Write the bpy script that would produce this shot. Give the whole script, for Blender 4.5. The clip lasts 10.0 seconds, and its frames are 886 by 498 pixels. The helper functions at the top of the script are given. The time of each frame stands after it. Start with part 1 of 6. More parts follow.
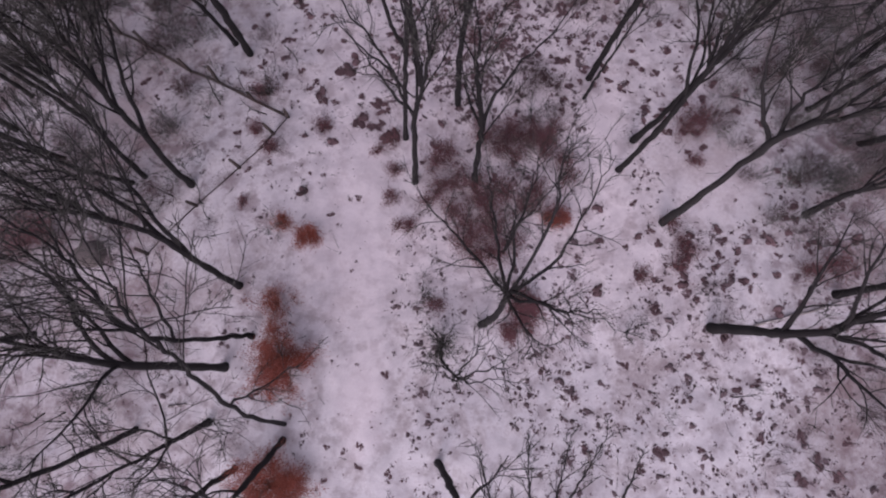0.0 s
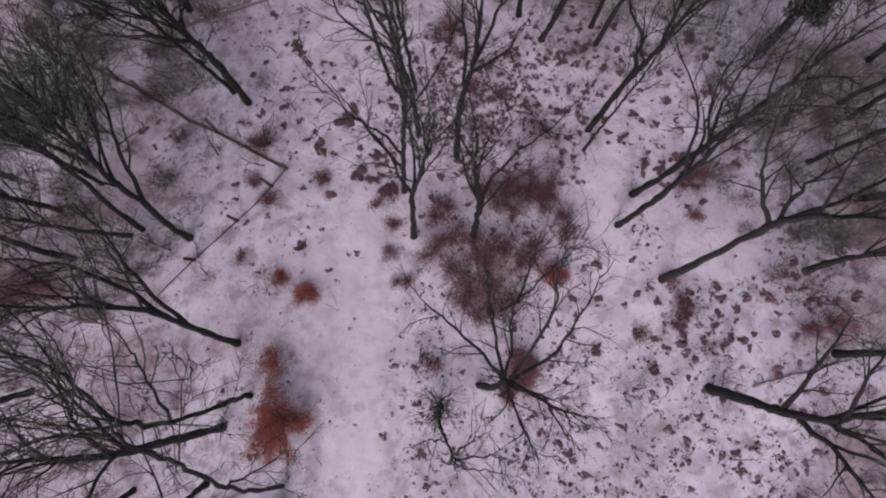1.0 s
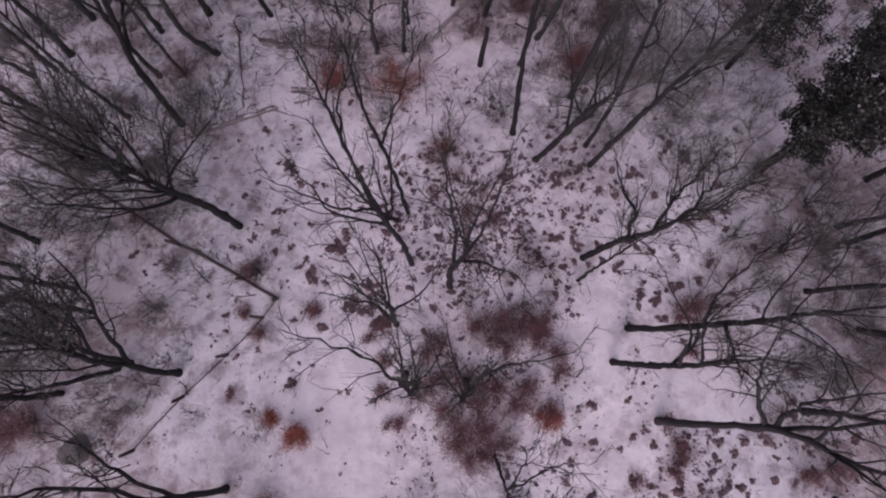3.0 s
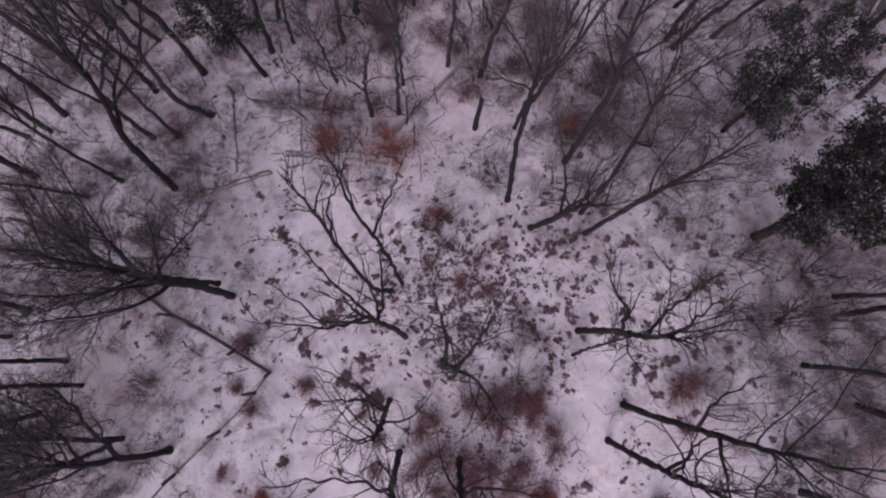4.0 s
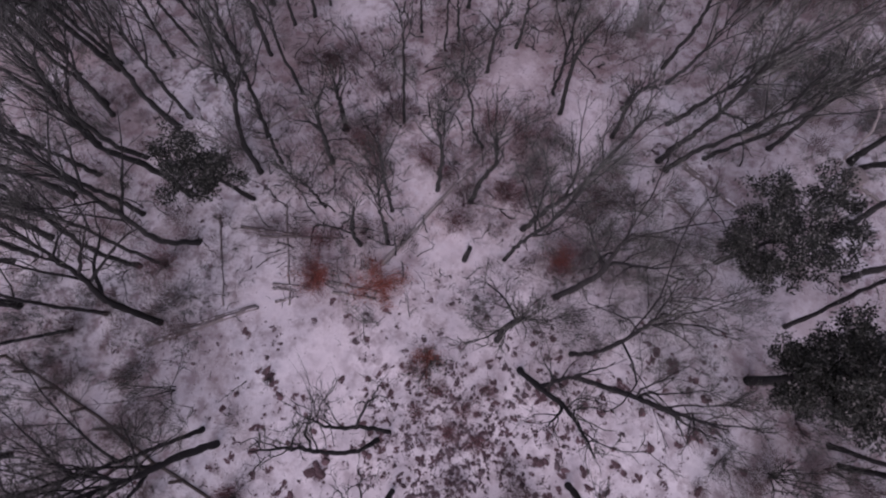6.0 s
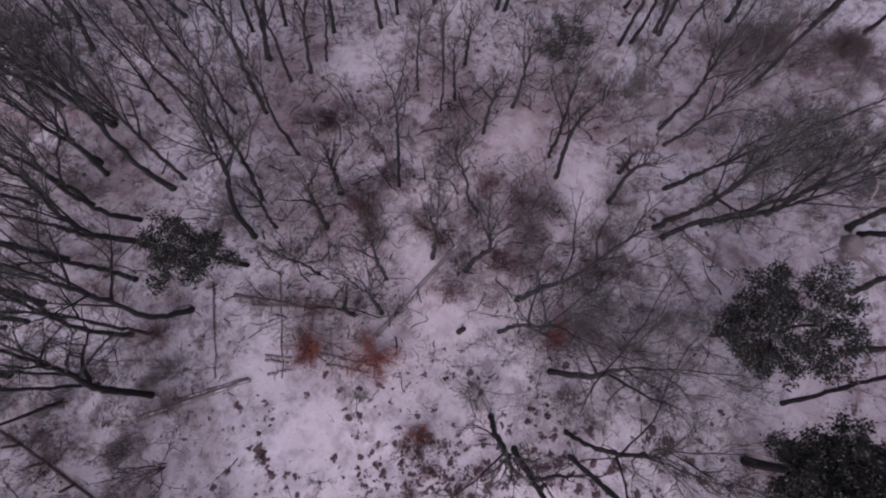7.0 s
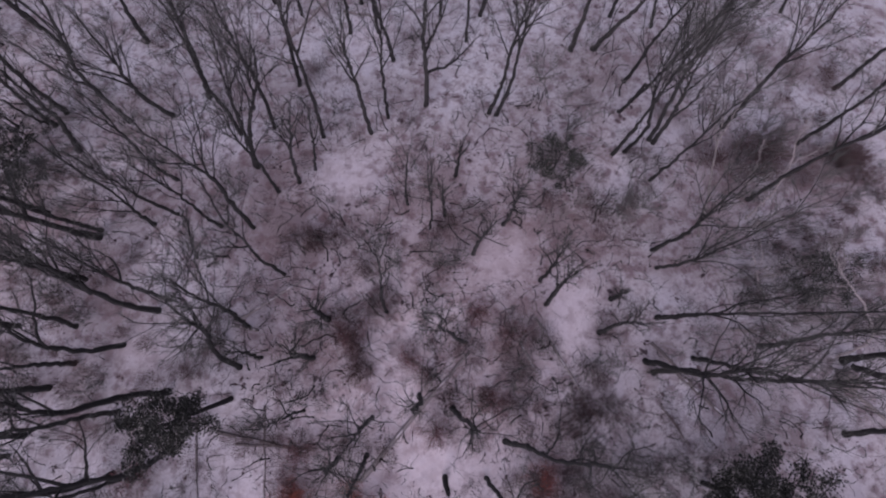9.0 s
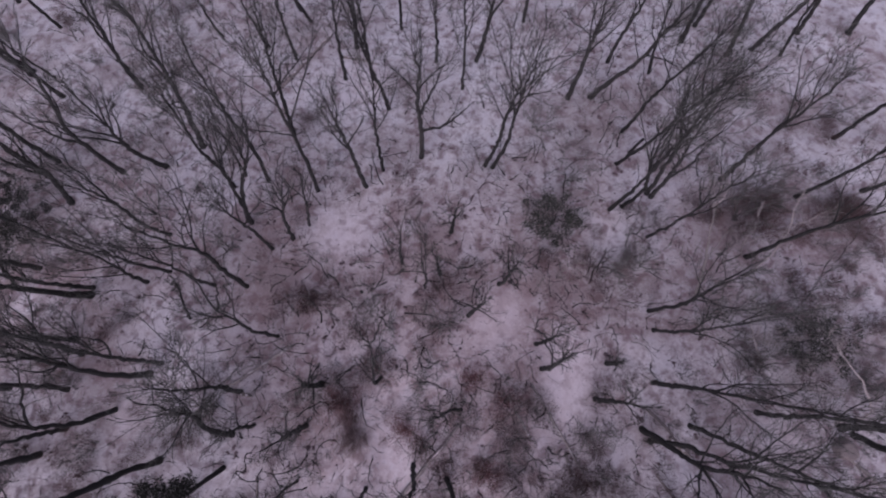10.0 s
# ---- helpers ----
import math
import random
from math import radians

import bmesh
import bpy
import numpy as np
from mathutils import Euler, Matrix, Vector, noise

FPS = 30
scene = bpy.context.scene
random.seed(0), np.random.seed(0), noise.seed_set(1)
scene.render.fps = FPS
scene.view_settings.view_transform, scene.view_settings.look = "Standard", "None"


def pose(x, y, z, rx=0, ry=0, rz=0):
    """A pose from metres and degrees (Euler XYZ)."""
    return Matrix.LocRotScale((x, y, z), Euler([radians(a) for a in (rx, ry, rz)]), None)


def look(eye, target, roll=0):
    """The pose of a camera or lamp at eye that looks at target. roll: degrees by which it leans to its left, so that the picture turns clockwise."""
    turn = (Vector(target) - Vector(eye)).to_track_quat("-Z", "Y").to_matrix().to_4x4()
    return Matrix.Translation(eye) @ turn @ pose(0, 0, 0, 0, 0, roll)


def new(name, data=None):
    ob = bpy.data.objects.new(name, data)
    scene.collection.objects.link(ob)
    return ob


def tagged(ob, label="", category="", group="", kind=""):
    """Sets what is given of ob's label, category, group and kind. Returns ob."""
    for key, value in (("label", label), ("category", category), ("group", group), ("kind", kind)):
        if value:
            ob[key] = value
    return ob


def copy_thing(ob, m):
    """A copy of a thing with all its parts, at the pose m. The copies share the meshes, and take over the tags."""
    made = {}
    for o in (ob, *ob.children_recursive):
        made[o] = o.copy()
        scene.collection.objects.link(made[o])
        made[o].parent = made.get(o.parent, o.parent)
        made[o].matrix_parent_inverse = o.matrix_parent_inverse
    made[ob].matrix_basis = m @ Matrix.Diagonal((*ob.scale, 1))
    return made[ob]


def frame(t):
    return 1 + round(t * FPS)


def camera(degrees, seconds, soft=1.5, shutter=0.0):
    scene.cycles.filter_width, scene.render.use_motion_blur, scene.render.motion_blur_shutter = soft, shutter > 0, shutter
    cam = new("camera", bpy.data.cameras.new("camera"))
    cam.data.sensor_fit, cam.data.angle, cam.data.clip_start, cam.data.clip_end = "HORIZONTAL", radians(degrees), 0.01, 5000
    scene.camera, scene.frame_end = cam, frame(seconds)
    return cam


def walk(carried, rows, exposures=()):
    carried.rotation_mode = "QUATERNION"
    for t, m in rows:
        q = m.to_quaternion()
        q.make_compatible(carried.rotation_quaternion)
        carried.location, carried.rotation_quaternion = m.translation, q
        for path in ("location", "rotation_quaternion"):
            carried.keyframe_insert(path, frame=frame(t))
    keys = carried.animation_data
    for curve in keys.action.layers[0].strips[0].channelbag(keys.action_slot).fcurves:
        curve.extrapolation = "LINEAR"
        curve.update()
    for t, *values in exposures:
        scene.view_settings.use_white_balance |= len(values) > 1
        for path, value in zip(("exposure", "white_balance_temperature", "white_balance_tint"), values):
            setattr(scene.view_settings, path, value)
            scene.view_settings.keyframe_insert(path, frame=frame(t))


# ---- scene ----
# Camera: a drone that drifts forward over a snowy wood, looking steeply down.
cam = camera(85.0, 10.0, soft=2.1)
PATH = [  # seconds, x, y, z, yaw, pitch, roll
    (0.0, 0.000, -0.000, 21.999, -0.734, -79.030, 0.601),
    (0.5, 0.038, 1.353, 22.218, -0.592, -79.257, 0.489),
    (1.0, 0.099, 2.807, 22.460, -0.446, -79.305, 0.390),
    (1.5, 0.174, 4.319, 22.692, -0.328, -79.276, 0.268),
    (2.0, 0.269, 5.887, 22.907, -0.246, -79.165, 0.122),
    (2.5, 0.374, 7.516, 23.127, -0.124, -78.942, 0.030),
    (4.0, 0.834, 12.666, 23.897, 0.089, -78.128, -0.199),
    (4.5, 1.013, 14.489, 24.177, 0.113, -77.954, -0.244),
    (5.0, 1.183, 16.339, 24.470, 0.136, -77.796, -0.279),
    (5.5, 1.342, 18.169, 24.771, 0.175, -77.719, -0.296),
    (7.0, 1.829, 23.989, 25.729, 0.353, -77.197, -0.193),
    (7.5, 2.026, 25.997, 26.060, 0.410, -77.191, -0.130),
    (8.0, 2.218, 28.031, 26.399, 0.454, -77.207, -0.082),
    (8.5, 2.392, 30.088, 26.734, 0.497, -77.259, -0.043),
    (9.0, 2.551, 32.164, 27.055, 0.531, -77.345, -0.019),
    (9.5, 2.696, 34.254, 27.353, 0.546, -77.457, -0.018),
    (10.0, 2.852, 36.345, 27.642, 0.549, -77.589, -0.023),
]
walk(cam, [(t, pose(x, y, z, 0, 0, yaw) @ pose(0, 0, 0, 90 + pitch) @ pose(0, 0, 0, 0, 0, roll)) for t, x, y, z, yaw, pitch, roll in PATH],
     exposures=[(0.0, -0.07, 6260, 38), (4.5, 0.04, 6240, 40), (7.0, 0.08, 6130, 40), (10.0, 0.12, 6070, 40)])

# ---- light: a bright overcast winter sky ----
SUN_UP, SUN_ROUND = radians(42), radians(200)
world = bpy.data.worlds.new("overcast_sky")
scene.world = world
world.use_nodes = True
_wn = world.node_tree.nodes
_sky = _wn.new("ShaderNodeTexSky")
_sky.sky_type, _sky.sun_disc = "NISHITA", False
_sky.sun_elevation, _sky.sun_rotation = SUN_UP, SUN_ROUND
_sky.air_density, _sky.dust_density, _sky.ozone_density = 1.0, 4.0, 1.0
_grey = _wn.new("ShaderNodeHueSaturation")  # cloud takes most of the blue out
_grey.inputs["Saturation"].default_value = 0.4
world.node_tree.links.new(_sky.outputs[0], _grey.inputs["Color"])
world.node_tree.links.new(_grey.outputs[0], _wn["Background"].inputs[0])
_wn["Background"].inputs[1].default_value = 0.12
_sun = new("sun", bpy.data.lights.new("sun", "SUN"))
_sun.data.energy, _sun.data.angle, _sun.data.color = 0.6, radians(120), (1.0, 0.95, 0.9)
_to = Vector((math.sin(SUN_ROUND) * math.cos(SUN_UP), math.cos(SUN_ROUND) * math.cos(SUN_UP), math.sin(SUN_UP)))
_sun.matrix_world = look(_to * 60, (0, 0, 0))


# ---- materials ----
def shader(name, colour, rough=0.9, spec=0.2):
    mat = bpy.data.materials.new(name)
    mat.use_nodes = True
    b = mat.node_tree.nodes["Principled BSDF"]
    b.inputs["Base Color"].default_value = (*colour, 1)
    b.inputs["Roughness"].default_value = rough
    b.inputs["Specular IOR Level"].default_value = spec
    return mat, mat.node_tree.nodes, mat.node_tree.links, b


def ramp(nodes, stops):
    n = nodes.new("ShaderNodeValToRGB")
    el = n.color_ramp.elements
    while len(el) < len(stops):
        el.new(0.5)
    for e, (p, c) in zip(el, stops):
        e.position, e.color = p, (*c, 1) if len(c) == 3 else c
    return n


def noisy(nodes, links, scale, detail=6, rough=0.6, vec=None):
    n = nodes.new("ShaderNodeTexNoise")
    n.inputs["Scale"].default_value, n.inputs["Detail"].default_value, n.inputs["Roughness"].default_value = scale, detail, rough
    if vec is not None:
        links.new(vec, n.inputs["Vector"])
    return n


def mixed(nodes, links, fac, a, b):
    n = nodes.new("ShaderNodeMix")
    n.data_type = "RGBA"
    for slot, value in ((0, fac), (6, a), (7, b)):
        if isinstance(value, (tuple, float, int)):
            n.inputs[slot].default_value = (*value, 1) if isinstance(value, tuple) else value
        else:
            links.new(value, n.inputs[slot])
    return n.outputs[2]


def bumped(nodes, links, b, height, strength, distance):
    n = nodes.new("ShaderNodeBump")
    n.inputs["Strength"].default_value, n.inputs["Distance"].default_value = strength, distance
    links.new(height, n.inputs["Height"])
    links.new(n.outputs[0], b.inputs["Normal"])


# where clean drifts lie: x, y, half widths, how clean
DRIFTS = [(0.5, 30.9, 1.6, 3.2, 0.35), (13.4, 8.4, 3.2, 3.2, 0.42), (20.5, 21.8, 3.6, 3.0, 0.3), (6.3, 38.6, 2.0, 2.3, 0.3), (10.8, 34.9, 2.0, 2.6, 0.38), (-4.8, 44.6, 2.4, 2.4, 0.3), (-5.1, 19.9, 1.5, 2.4, 0.6), (-16.5, 32.6, 2.6, 1.3, 0.3), (-8.6, 23.4, 1.9, 1.4, 0.6),
          (2.2, 26.2, 2.3, 1.5, 0.5), (-4.2, 5.5, 2.4, 6.0, 0.55), (-3.6, -2.5, 1.4, 2.6, 0.55), (8.2, 9.6, 1.2, 3.4, 0.55), (-17.6, 12.6, 2.6, 2.4, 0.35), (23.4, 31.2, 2.0, 1.8, 0.35),
          (-4.0, 58.5, 2.6, 3.2, 0.3), (4.9, 12.6, 1.2, 1.4, 0.5)]


def drifted(x, y):
    """How far a place lies inside a clean drift, 0 to 1."""
    return max(max(0.0, 1.2 - math.hypot((x - a) / rx, (y - c) / ry)) for a, c, rx, ry, _ in DRIFTS)


def snow_material():
    mat, n, l, b = shader("thin_snow", (0.8, 0.8, 0.82), 0.75, 0.25)
    co = n.new("ShaderNodeTexCoord").outputs["Object"]
    wide = noisy(n, l, 0.16, 5, 0.55, co)
    mid = noisy(n, l, 0.7, 8, 0.62, co)
    fine = noisy(n, l, 5.5, 8, 0.7, co)
    litter = ramp(n, [(0.0, (0.135, 0.088, 0.086)), (0.5, (0.24, 0.168, 0.166)), (1.0, (0.365, 0.287, 0.283))])
    l.new(fine.outputs[0], litter.inputs[0])
    tone = ramp(n, [(0.32, (0.535, 0.495, 0.512)), (0.63, (0.875, 0.828, 0.832))])
    l.new(mid.outputs[0], tone.inputs[0])
    hummock = noisy(n, l, 1.25, 7, 0.62, co)
    dusted = ramp(n, [(0.49, (0.0, 0.0, 0.0)), (0.63, (0.46, 0.46, 0.46))])
    l.new(hummock.outputs[0], dusted.inputs[0])
    # leaves and soil show through where the snow is thin
    add = n.new("ShaderNodeMath"); add.operation = "MULTIPLY_ADD"
    l.new(wide.outputs[0], add.inputs[0]); add.inputs[1].default_value = 0.9
    l.new(mid.outputs[0], add.inputs[2])
    add2 = n.new("ShaderNodeMath"); add2.operation = "MULTIPLY_ADD"
    l.new(fine.outputs[0], add2.inputs[0]); add2.inputs[1].default_value = 0.5
    l.new(add.outputs[0], add2.inputs[2])
    mr = n.new("ShaderNodeMapRange")
    mr.inputs[1].default_value, mr.inputs[2].default_value = 1.27, 1.6
    mr.inputs[3].default_value, mr.inputs[4].default_value = 0.0, 0.8
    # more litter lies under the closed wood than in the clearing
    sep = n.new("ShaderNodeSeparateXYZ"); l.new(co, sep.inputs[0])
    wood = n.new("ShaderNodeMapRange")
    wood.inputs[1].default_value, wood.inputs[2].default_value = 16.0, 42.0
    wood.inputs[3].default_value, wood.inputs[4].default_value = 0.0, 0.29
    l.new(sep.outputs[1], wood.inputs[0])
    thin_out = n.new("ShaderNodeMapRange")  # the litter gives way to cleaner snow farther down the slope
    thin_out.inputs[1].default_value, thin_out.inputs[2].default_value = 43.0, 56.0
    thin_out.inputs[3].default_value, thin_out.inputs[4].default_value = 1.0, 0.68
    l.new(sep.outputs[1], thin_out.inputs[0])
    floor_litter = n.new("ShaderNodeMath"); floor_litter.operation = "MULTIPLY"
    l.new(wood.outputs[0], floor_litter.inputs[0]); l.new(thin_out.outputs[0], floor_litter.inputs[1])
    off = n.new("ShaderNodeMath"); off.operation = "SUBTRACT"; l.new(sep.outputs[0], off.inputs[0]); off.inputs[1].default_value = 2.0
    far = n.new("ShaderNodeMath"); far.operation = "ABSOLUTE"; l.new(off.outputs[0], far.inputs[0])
    # litter colour also darkens both sides, painting in shade under the crowns and vignetting
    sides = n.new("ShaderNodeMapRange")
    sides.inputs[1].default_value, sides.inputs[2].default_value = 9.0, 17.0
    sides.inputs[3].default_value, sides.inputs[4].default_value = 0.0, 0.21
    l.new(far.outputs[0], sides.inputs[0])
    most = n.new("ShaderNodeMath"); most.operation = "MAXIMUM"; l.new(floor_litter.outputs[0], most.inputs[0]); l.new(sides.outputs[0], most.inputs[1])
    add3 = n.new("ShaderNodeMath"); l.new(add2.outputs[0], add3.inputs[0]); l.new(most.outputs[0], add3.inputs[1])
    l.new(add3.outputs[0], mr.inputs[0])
    # dusted hummocks stand closer under the wood and in the painted side shade
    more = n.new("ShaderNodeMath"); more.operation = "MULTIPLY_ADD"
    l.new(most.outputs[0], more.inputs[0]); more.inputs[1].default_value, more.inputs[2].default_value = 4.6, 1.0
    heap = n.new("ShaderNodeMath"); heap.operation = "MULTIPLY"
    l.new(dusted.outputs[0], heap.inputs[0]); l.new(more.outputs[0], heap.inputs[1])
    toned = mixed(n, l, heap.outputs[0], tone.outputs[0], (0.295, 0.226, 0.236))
    # snow painted cooler away from the middle, imitating the lens's colour shading
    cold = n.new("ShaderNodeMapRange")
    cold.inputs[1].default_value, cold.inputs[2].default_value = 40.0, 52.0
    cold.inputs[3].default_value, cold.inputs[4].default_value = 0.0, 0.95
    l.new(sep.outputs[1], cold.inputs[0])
    near = n.new("ShaderNodeMapRange")  # the same painted tint over the open meadow
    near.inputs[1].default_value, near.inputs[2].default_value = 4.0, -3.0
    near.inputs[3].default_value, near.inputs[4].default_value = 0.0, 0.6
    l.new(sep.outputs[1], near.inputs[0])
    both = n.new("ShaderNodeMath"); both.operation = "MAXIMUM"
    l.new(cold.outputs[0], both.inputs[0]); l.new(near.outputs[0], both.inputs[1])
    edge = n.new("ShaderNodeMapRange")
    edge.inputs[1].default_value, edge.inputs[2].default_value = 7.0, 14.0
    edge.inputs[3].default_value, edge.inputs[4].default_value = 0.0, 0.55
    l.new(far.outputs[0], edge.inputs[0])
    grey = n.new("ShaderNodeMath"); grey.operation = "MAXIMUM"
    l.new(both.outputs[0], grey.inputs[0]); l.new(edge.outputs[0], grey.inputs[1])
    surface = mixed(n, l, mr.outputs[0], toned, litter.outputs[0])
    lens_tint = n.new("ShaderNodeMix"); lens_tint.data_type, lens_tint.blend_type = "RGBA", "MULTIPLY"
    l.new(grey.outputs[0], lens_tint.inputs[0]); l.new(surface, lens_tint.inputs[6]); lens_tint.inputs[7].default_value = (0.91, 0.985, 0.99, 1)
    # a broad bed of brown leaves shows through at the foot of the slope
    bed_at = n.new("ShaderNodeMapping")
    bed_at.vector_type = "TEXTURE"
    bed_at.inputs["Location"].default_value, bed_at.inputs["Scale"].default_value = (1.5, 31.5, 0), (10.5, 8.0, 1000)
    l.new(co, bed_at.inputs[0])
    bed_far = n.new("ShaderNodeVectorMath"); bed_far.operation = "LENGTH"
    l.new(bed_at.outputs[0], bed_far.inputs[0])
    bed = n.new("ShaderNodeMapRange")
    bed.interpolation_type = "SMOOTHSTEP"
    bed.inputs[1].default_value, bed.inputs[2].default_value = 0.45, 1.15
    bed.inputs[3].default_value, bed.inputs[4].default_value = 1.0, 0.0
    l.new(bed_far.outputs["Value"], bed.inputs[0])
    bed_spot = ramp(n, [(0.4, (0.0, 0.0, 0.0)), (0.62, (0.5, 0.5, 0.5))])
    l.new(noisy(n, l, 1.9, 7, 0.68, co).outputs[0], bed_spot.inputs[0])
    bed_on = n.new("ShaderNodeMath"); bed_on.operation = "MULTIPLY"
    l.new(bed.outputs[0], bed_on.inputs[0]); l.new(bed_spot.outputs[0], bed_on.inputs[1])
    leafy = mixed(n, l, bed_on.outputs[0], lens_tint.outputs[2], (0.43, 0.31, 0.3))
    # smooth drifts where the snow lies clean
    warp = noisy(n, l, 0.55, 4, 0.6, co)
    drift = None
    for x, y, rx, ry, fill in DRIFTS:
        at = n.new("ShaderNodeMapping")
        at.vector_type = "TEXTURE"
        at.inputs["Location"].default_value, at.inputs["Scale"].default_value = (x, y, 0), (rx, ry, 1000)
        l.new(co, at.inputs[0])
        size = n.new("ShaderNodeVectorMath"); size.operation = "LENGTH"
        l.new(at.outputs[0], size.inputs[0])
        ragged = n.new("ShaderNodeMath"); ragged.operation = "MULTIPLY_ADD"
        l.new(warp.outputs[0], ragged.inputs[0]); ragged.inputs[1].default_value = 1.5
        l.new(size.outputs["Value"], ragged.inputs[2])
        fade = n.new("ShaderNodeMapRange")
        fade.interpolation_type = "SMOOTHSTEP"
        fade.inputs[1].default_value, fade.inputs[2].default_value = 1.0, 2.1
        fade.inputs[3].default_value, fade.inputs[4].default_value = fill, 0.0
        l.new(ragged.outputs[0], fade.inputs[0])
        if drift is None:
            drift = fade.outputs[0]
        else:
            top = n.new("ShaderNodeMath"); top.operation = "MAXIMUM"
            l.new(drift, top.inputs[0]); l.new(fade.outputs[0], top.inputs[1])
            drift = top.outputs[0]
    clean = mixed(n, l, mid.outputs[0], (0.8, 0.745, 0.76), (0.9, 0.845, 0.85))
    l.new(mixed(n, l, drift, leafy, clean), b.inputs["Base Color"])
    bumped(n, l, b, fine.outputs[0], 0.5, 0.05)
    return mat


def bark_material(name, dark, light, scale=9.0):
    mat, n, l, b = shader(name, dark, 0.95, 0.15)
    co = n.new("ShaderNodeTexCoord").outputs["Object"]
    stretch = n.new("ShaderNodeMapping")
    stretch.inputs["Scale"].default_value = (1.0, 1.0, 0.22)
    l.new(co, stretch.inputs[0])
    grain = noisy(n, l, scale, 8, 0.7, stretch.outputs[0])
    patch = noisy(n, l, 0.8, 4, 0.5, co)
    r = ramp(n, [(0.32, dark), (0.72, light)])
    l.new(grain.outputs[0], r.inputs[0])
    info = n.new("ShaderNodeObjectInfo").outputs["Random"]
    tint = n.new("ShaderNodeHueSaturation")
    mr = n.new("ShaderNodeMapRange"); mr.inputs[3].default_value, mr.inputs[4].default_value = 0.75, 1.3
    l.new(info, mr.inputs[0]); l.new(mr.outputs[0], tint.inputs["Value"])
    l.new(mixed(n, l, patch.outputs[0], r.outputs[0], light), tint.inputs["Color"])
    l.new(tint.outputs[0], b.inputs["Base Color"])
    bumped(n, l, b, grain.outputs[0], 0.8, 0.03)
    return mat


def leaf_material(name, a, c, glint=None):
    mat, n, l, b = shader(name, a, 0.8, 0.2)
    isl = n.new("ShaderNodeNewGeometry").outputs["Random Per Island"]
    # the third colour paints glossy highlights as a few pale leaves
    r = ramp(n, [(0.0, a), (1.0, c)] if glint is None else [(0.0, a), (0.84, c), (0.93, glint), (1.0, glint)])
    l.new(isl, r.inputs[0])
    co = n.new("ShaderNodeTexCoord").outputs["Object"]
    spots = noisy(n, l, 30, 3, 0.6, co)
    dim = ramp(n, [(0.3, (0.6, 0.6, 0.6)), (0.7, (1.15, 1.15, 1.15))])
    l.new(spots.outputs[0], dim.inputs[0])
    m = n.new("ShaderNodeMix"); m.data_type, m.blend_type = "RGBA", "MULTIPLY"
    m.inputs[0].default_value = 1.0
    l.new(r.outputs[0], m.inputs[6]); l.new(dim.outputs[0], m.inputs[7])
    l.new(m.outputs[2], b.inputs["Base Color"])
    return mat


SNOW = snow_material()
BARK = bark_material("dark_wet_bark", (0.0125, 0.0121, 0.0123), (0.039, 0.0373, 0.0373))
PALE_BARK = bark_material("pale_grey_bark", (0.17, 0.152, 0.143), (0.38, 0.35, 0.335))
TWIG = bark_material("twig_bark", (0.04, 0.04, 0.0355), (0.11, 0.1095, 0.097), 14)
BRUSH = bark_material("brush_bark", (0.089, 0.09, 0.083), (0.203, 0.2045, 0.19), 14)
# bark and twigs lightened for trees farther off, haze painted into their colour
HAZED_BARK = bark_material("hazed_bark", (0.0182, 0.0184, 0.018), (0.0515, 0.0515, 0.0497))
HAZED_TWIG = bark_material("hazed_twig", (0.054, 0.0565, 0.051), (0.14, 0.1455, 0.131), 14)
STALK = bark_material("withered_stalk", (0.11, 0.093, 0.094), (0.24, 0.205, 0.207), 14)
BRAMBLE = bark_material("bramble_stem", (0.06, 0.041, 0.04), (0.15, 0.103, 0.1), 14)
LOG_BARK = bark_material("weathered_log", (0.11, 0.096, 0.092), (0.28, 0.248, 0.238))
POST_WOOD = bark_material("weathered_post", (0.05, 0.04, 0.036), (0.12, 0.1, 0.09))
OAK_LEAF = leaf_material("dry_orange_leaf", (0.25, 0.066, 0.045), (0.45, 0.15, 0.105))
BRACKEN = leaf_material("dead_bracken", (0.158, 0.07, 0.077), (0.295, 0.148, 0.155))
FALLEN_LEAF = leaf_material("fallen_leaf", (0.12, 0.075, 0.075), (0.25, 0.165, 0.16))
TUSSOCK = leaf_material("dead_tussock", (0.105, 0.066, 0.071), (0.24, 0.155, 0.165))
GRASS = leaf_material("dead_grass_tuft", (0.1, 0.073, 0.08), (0.25, 0.19, 0.2))
NEEDLE = leaf_material("evergreen_leaf", (0.0135, 0.0155, 0.0125), (0.047, 0.05, 0.042), (0.22, 0.215, 0.2))
NEEDLE.node_tree.nodes['Principled BSDF'].inputs['Roughness'].default_value = 0.42
DULL_NEEDLE = leaf_material("dull_evergreen_leaf", (0.03, 0.034, 0.028), (0.085, 0.09, 0.075), (0.28, 0.27, 0.26))
WIRE, *_ = shader("fence_wire", (0.12, 0.11, 0.11), 0.5, 0.5)


# ---- ground shape ----
def slope(x, y):
    """Height of the hillside, which falls away ahead."""
    x, y = max(-32.0, min(32.0, x)), max(-25.0, min(75.0, y))
    return -0.4076 + 0.02362 * x + -0.05138 * y + -0.001549 * x * x + -0.001449 * y * y


def ground_z(x, y):
    return slope(x, y) + 0.10 * noise.noise((x * 0.35, y * 0.35, 3.1)) + 0.045 * noise.noise((x * 1.3, y * 1.3, 7.7))


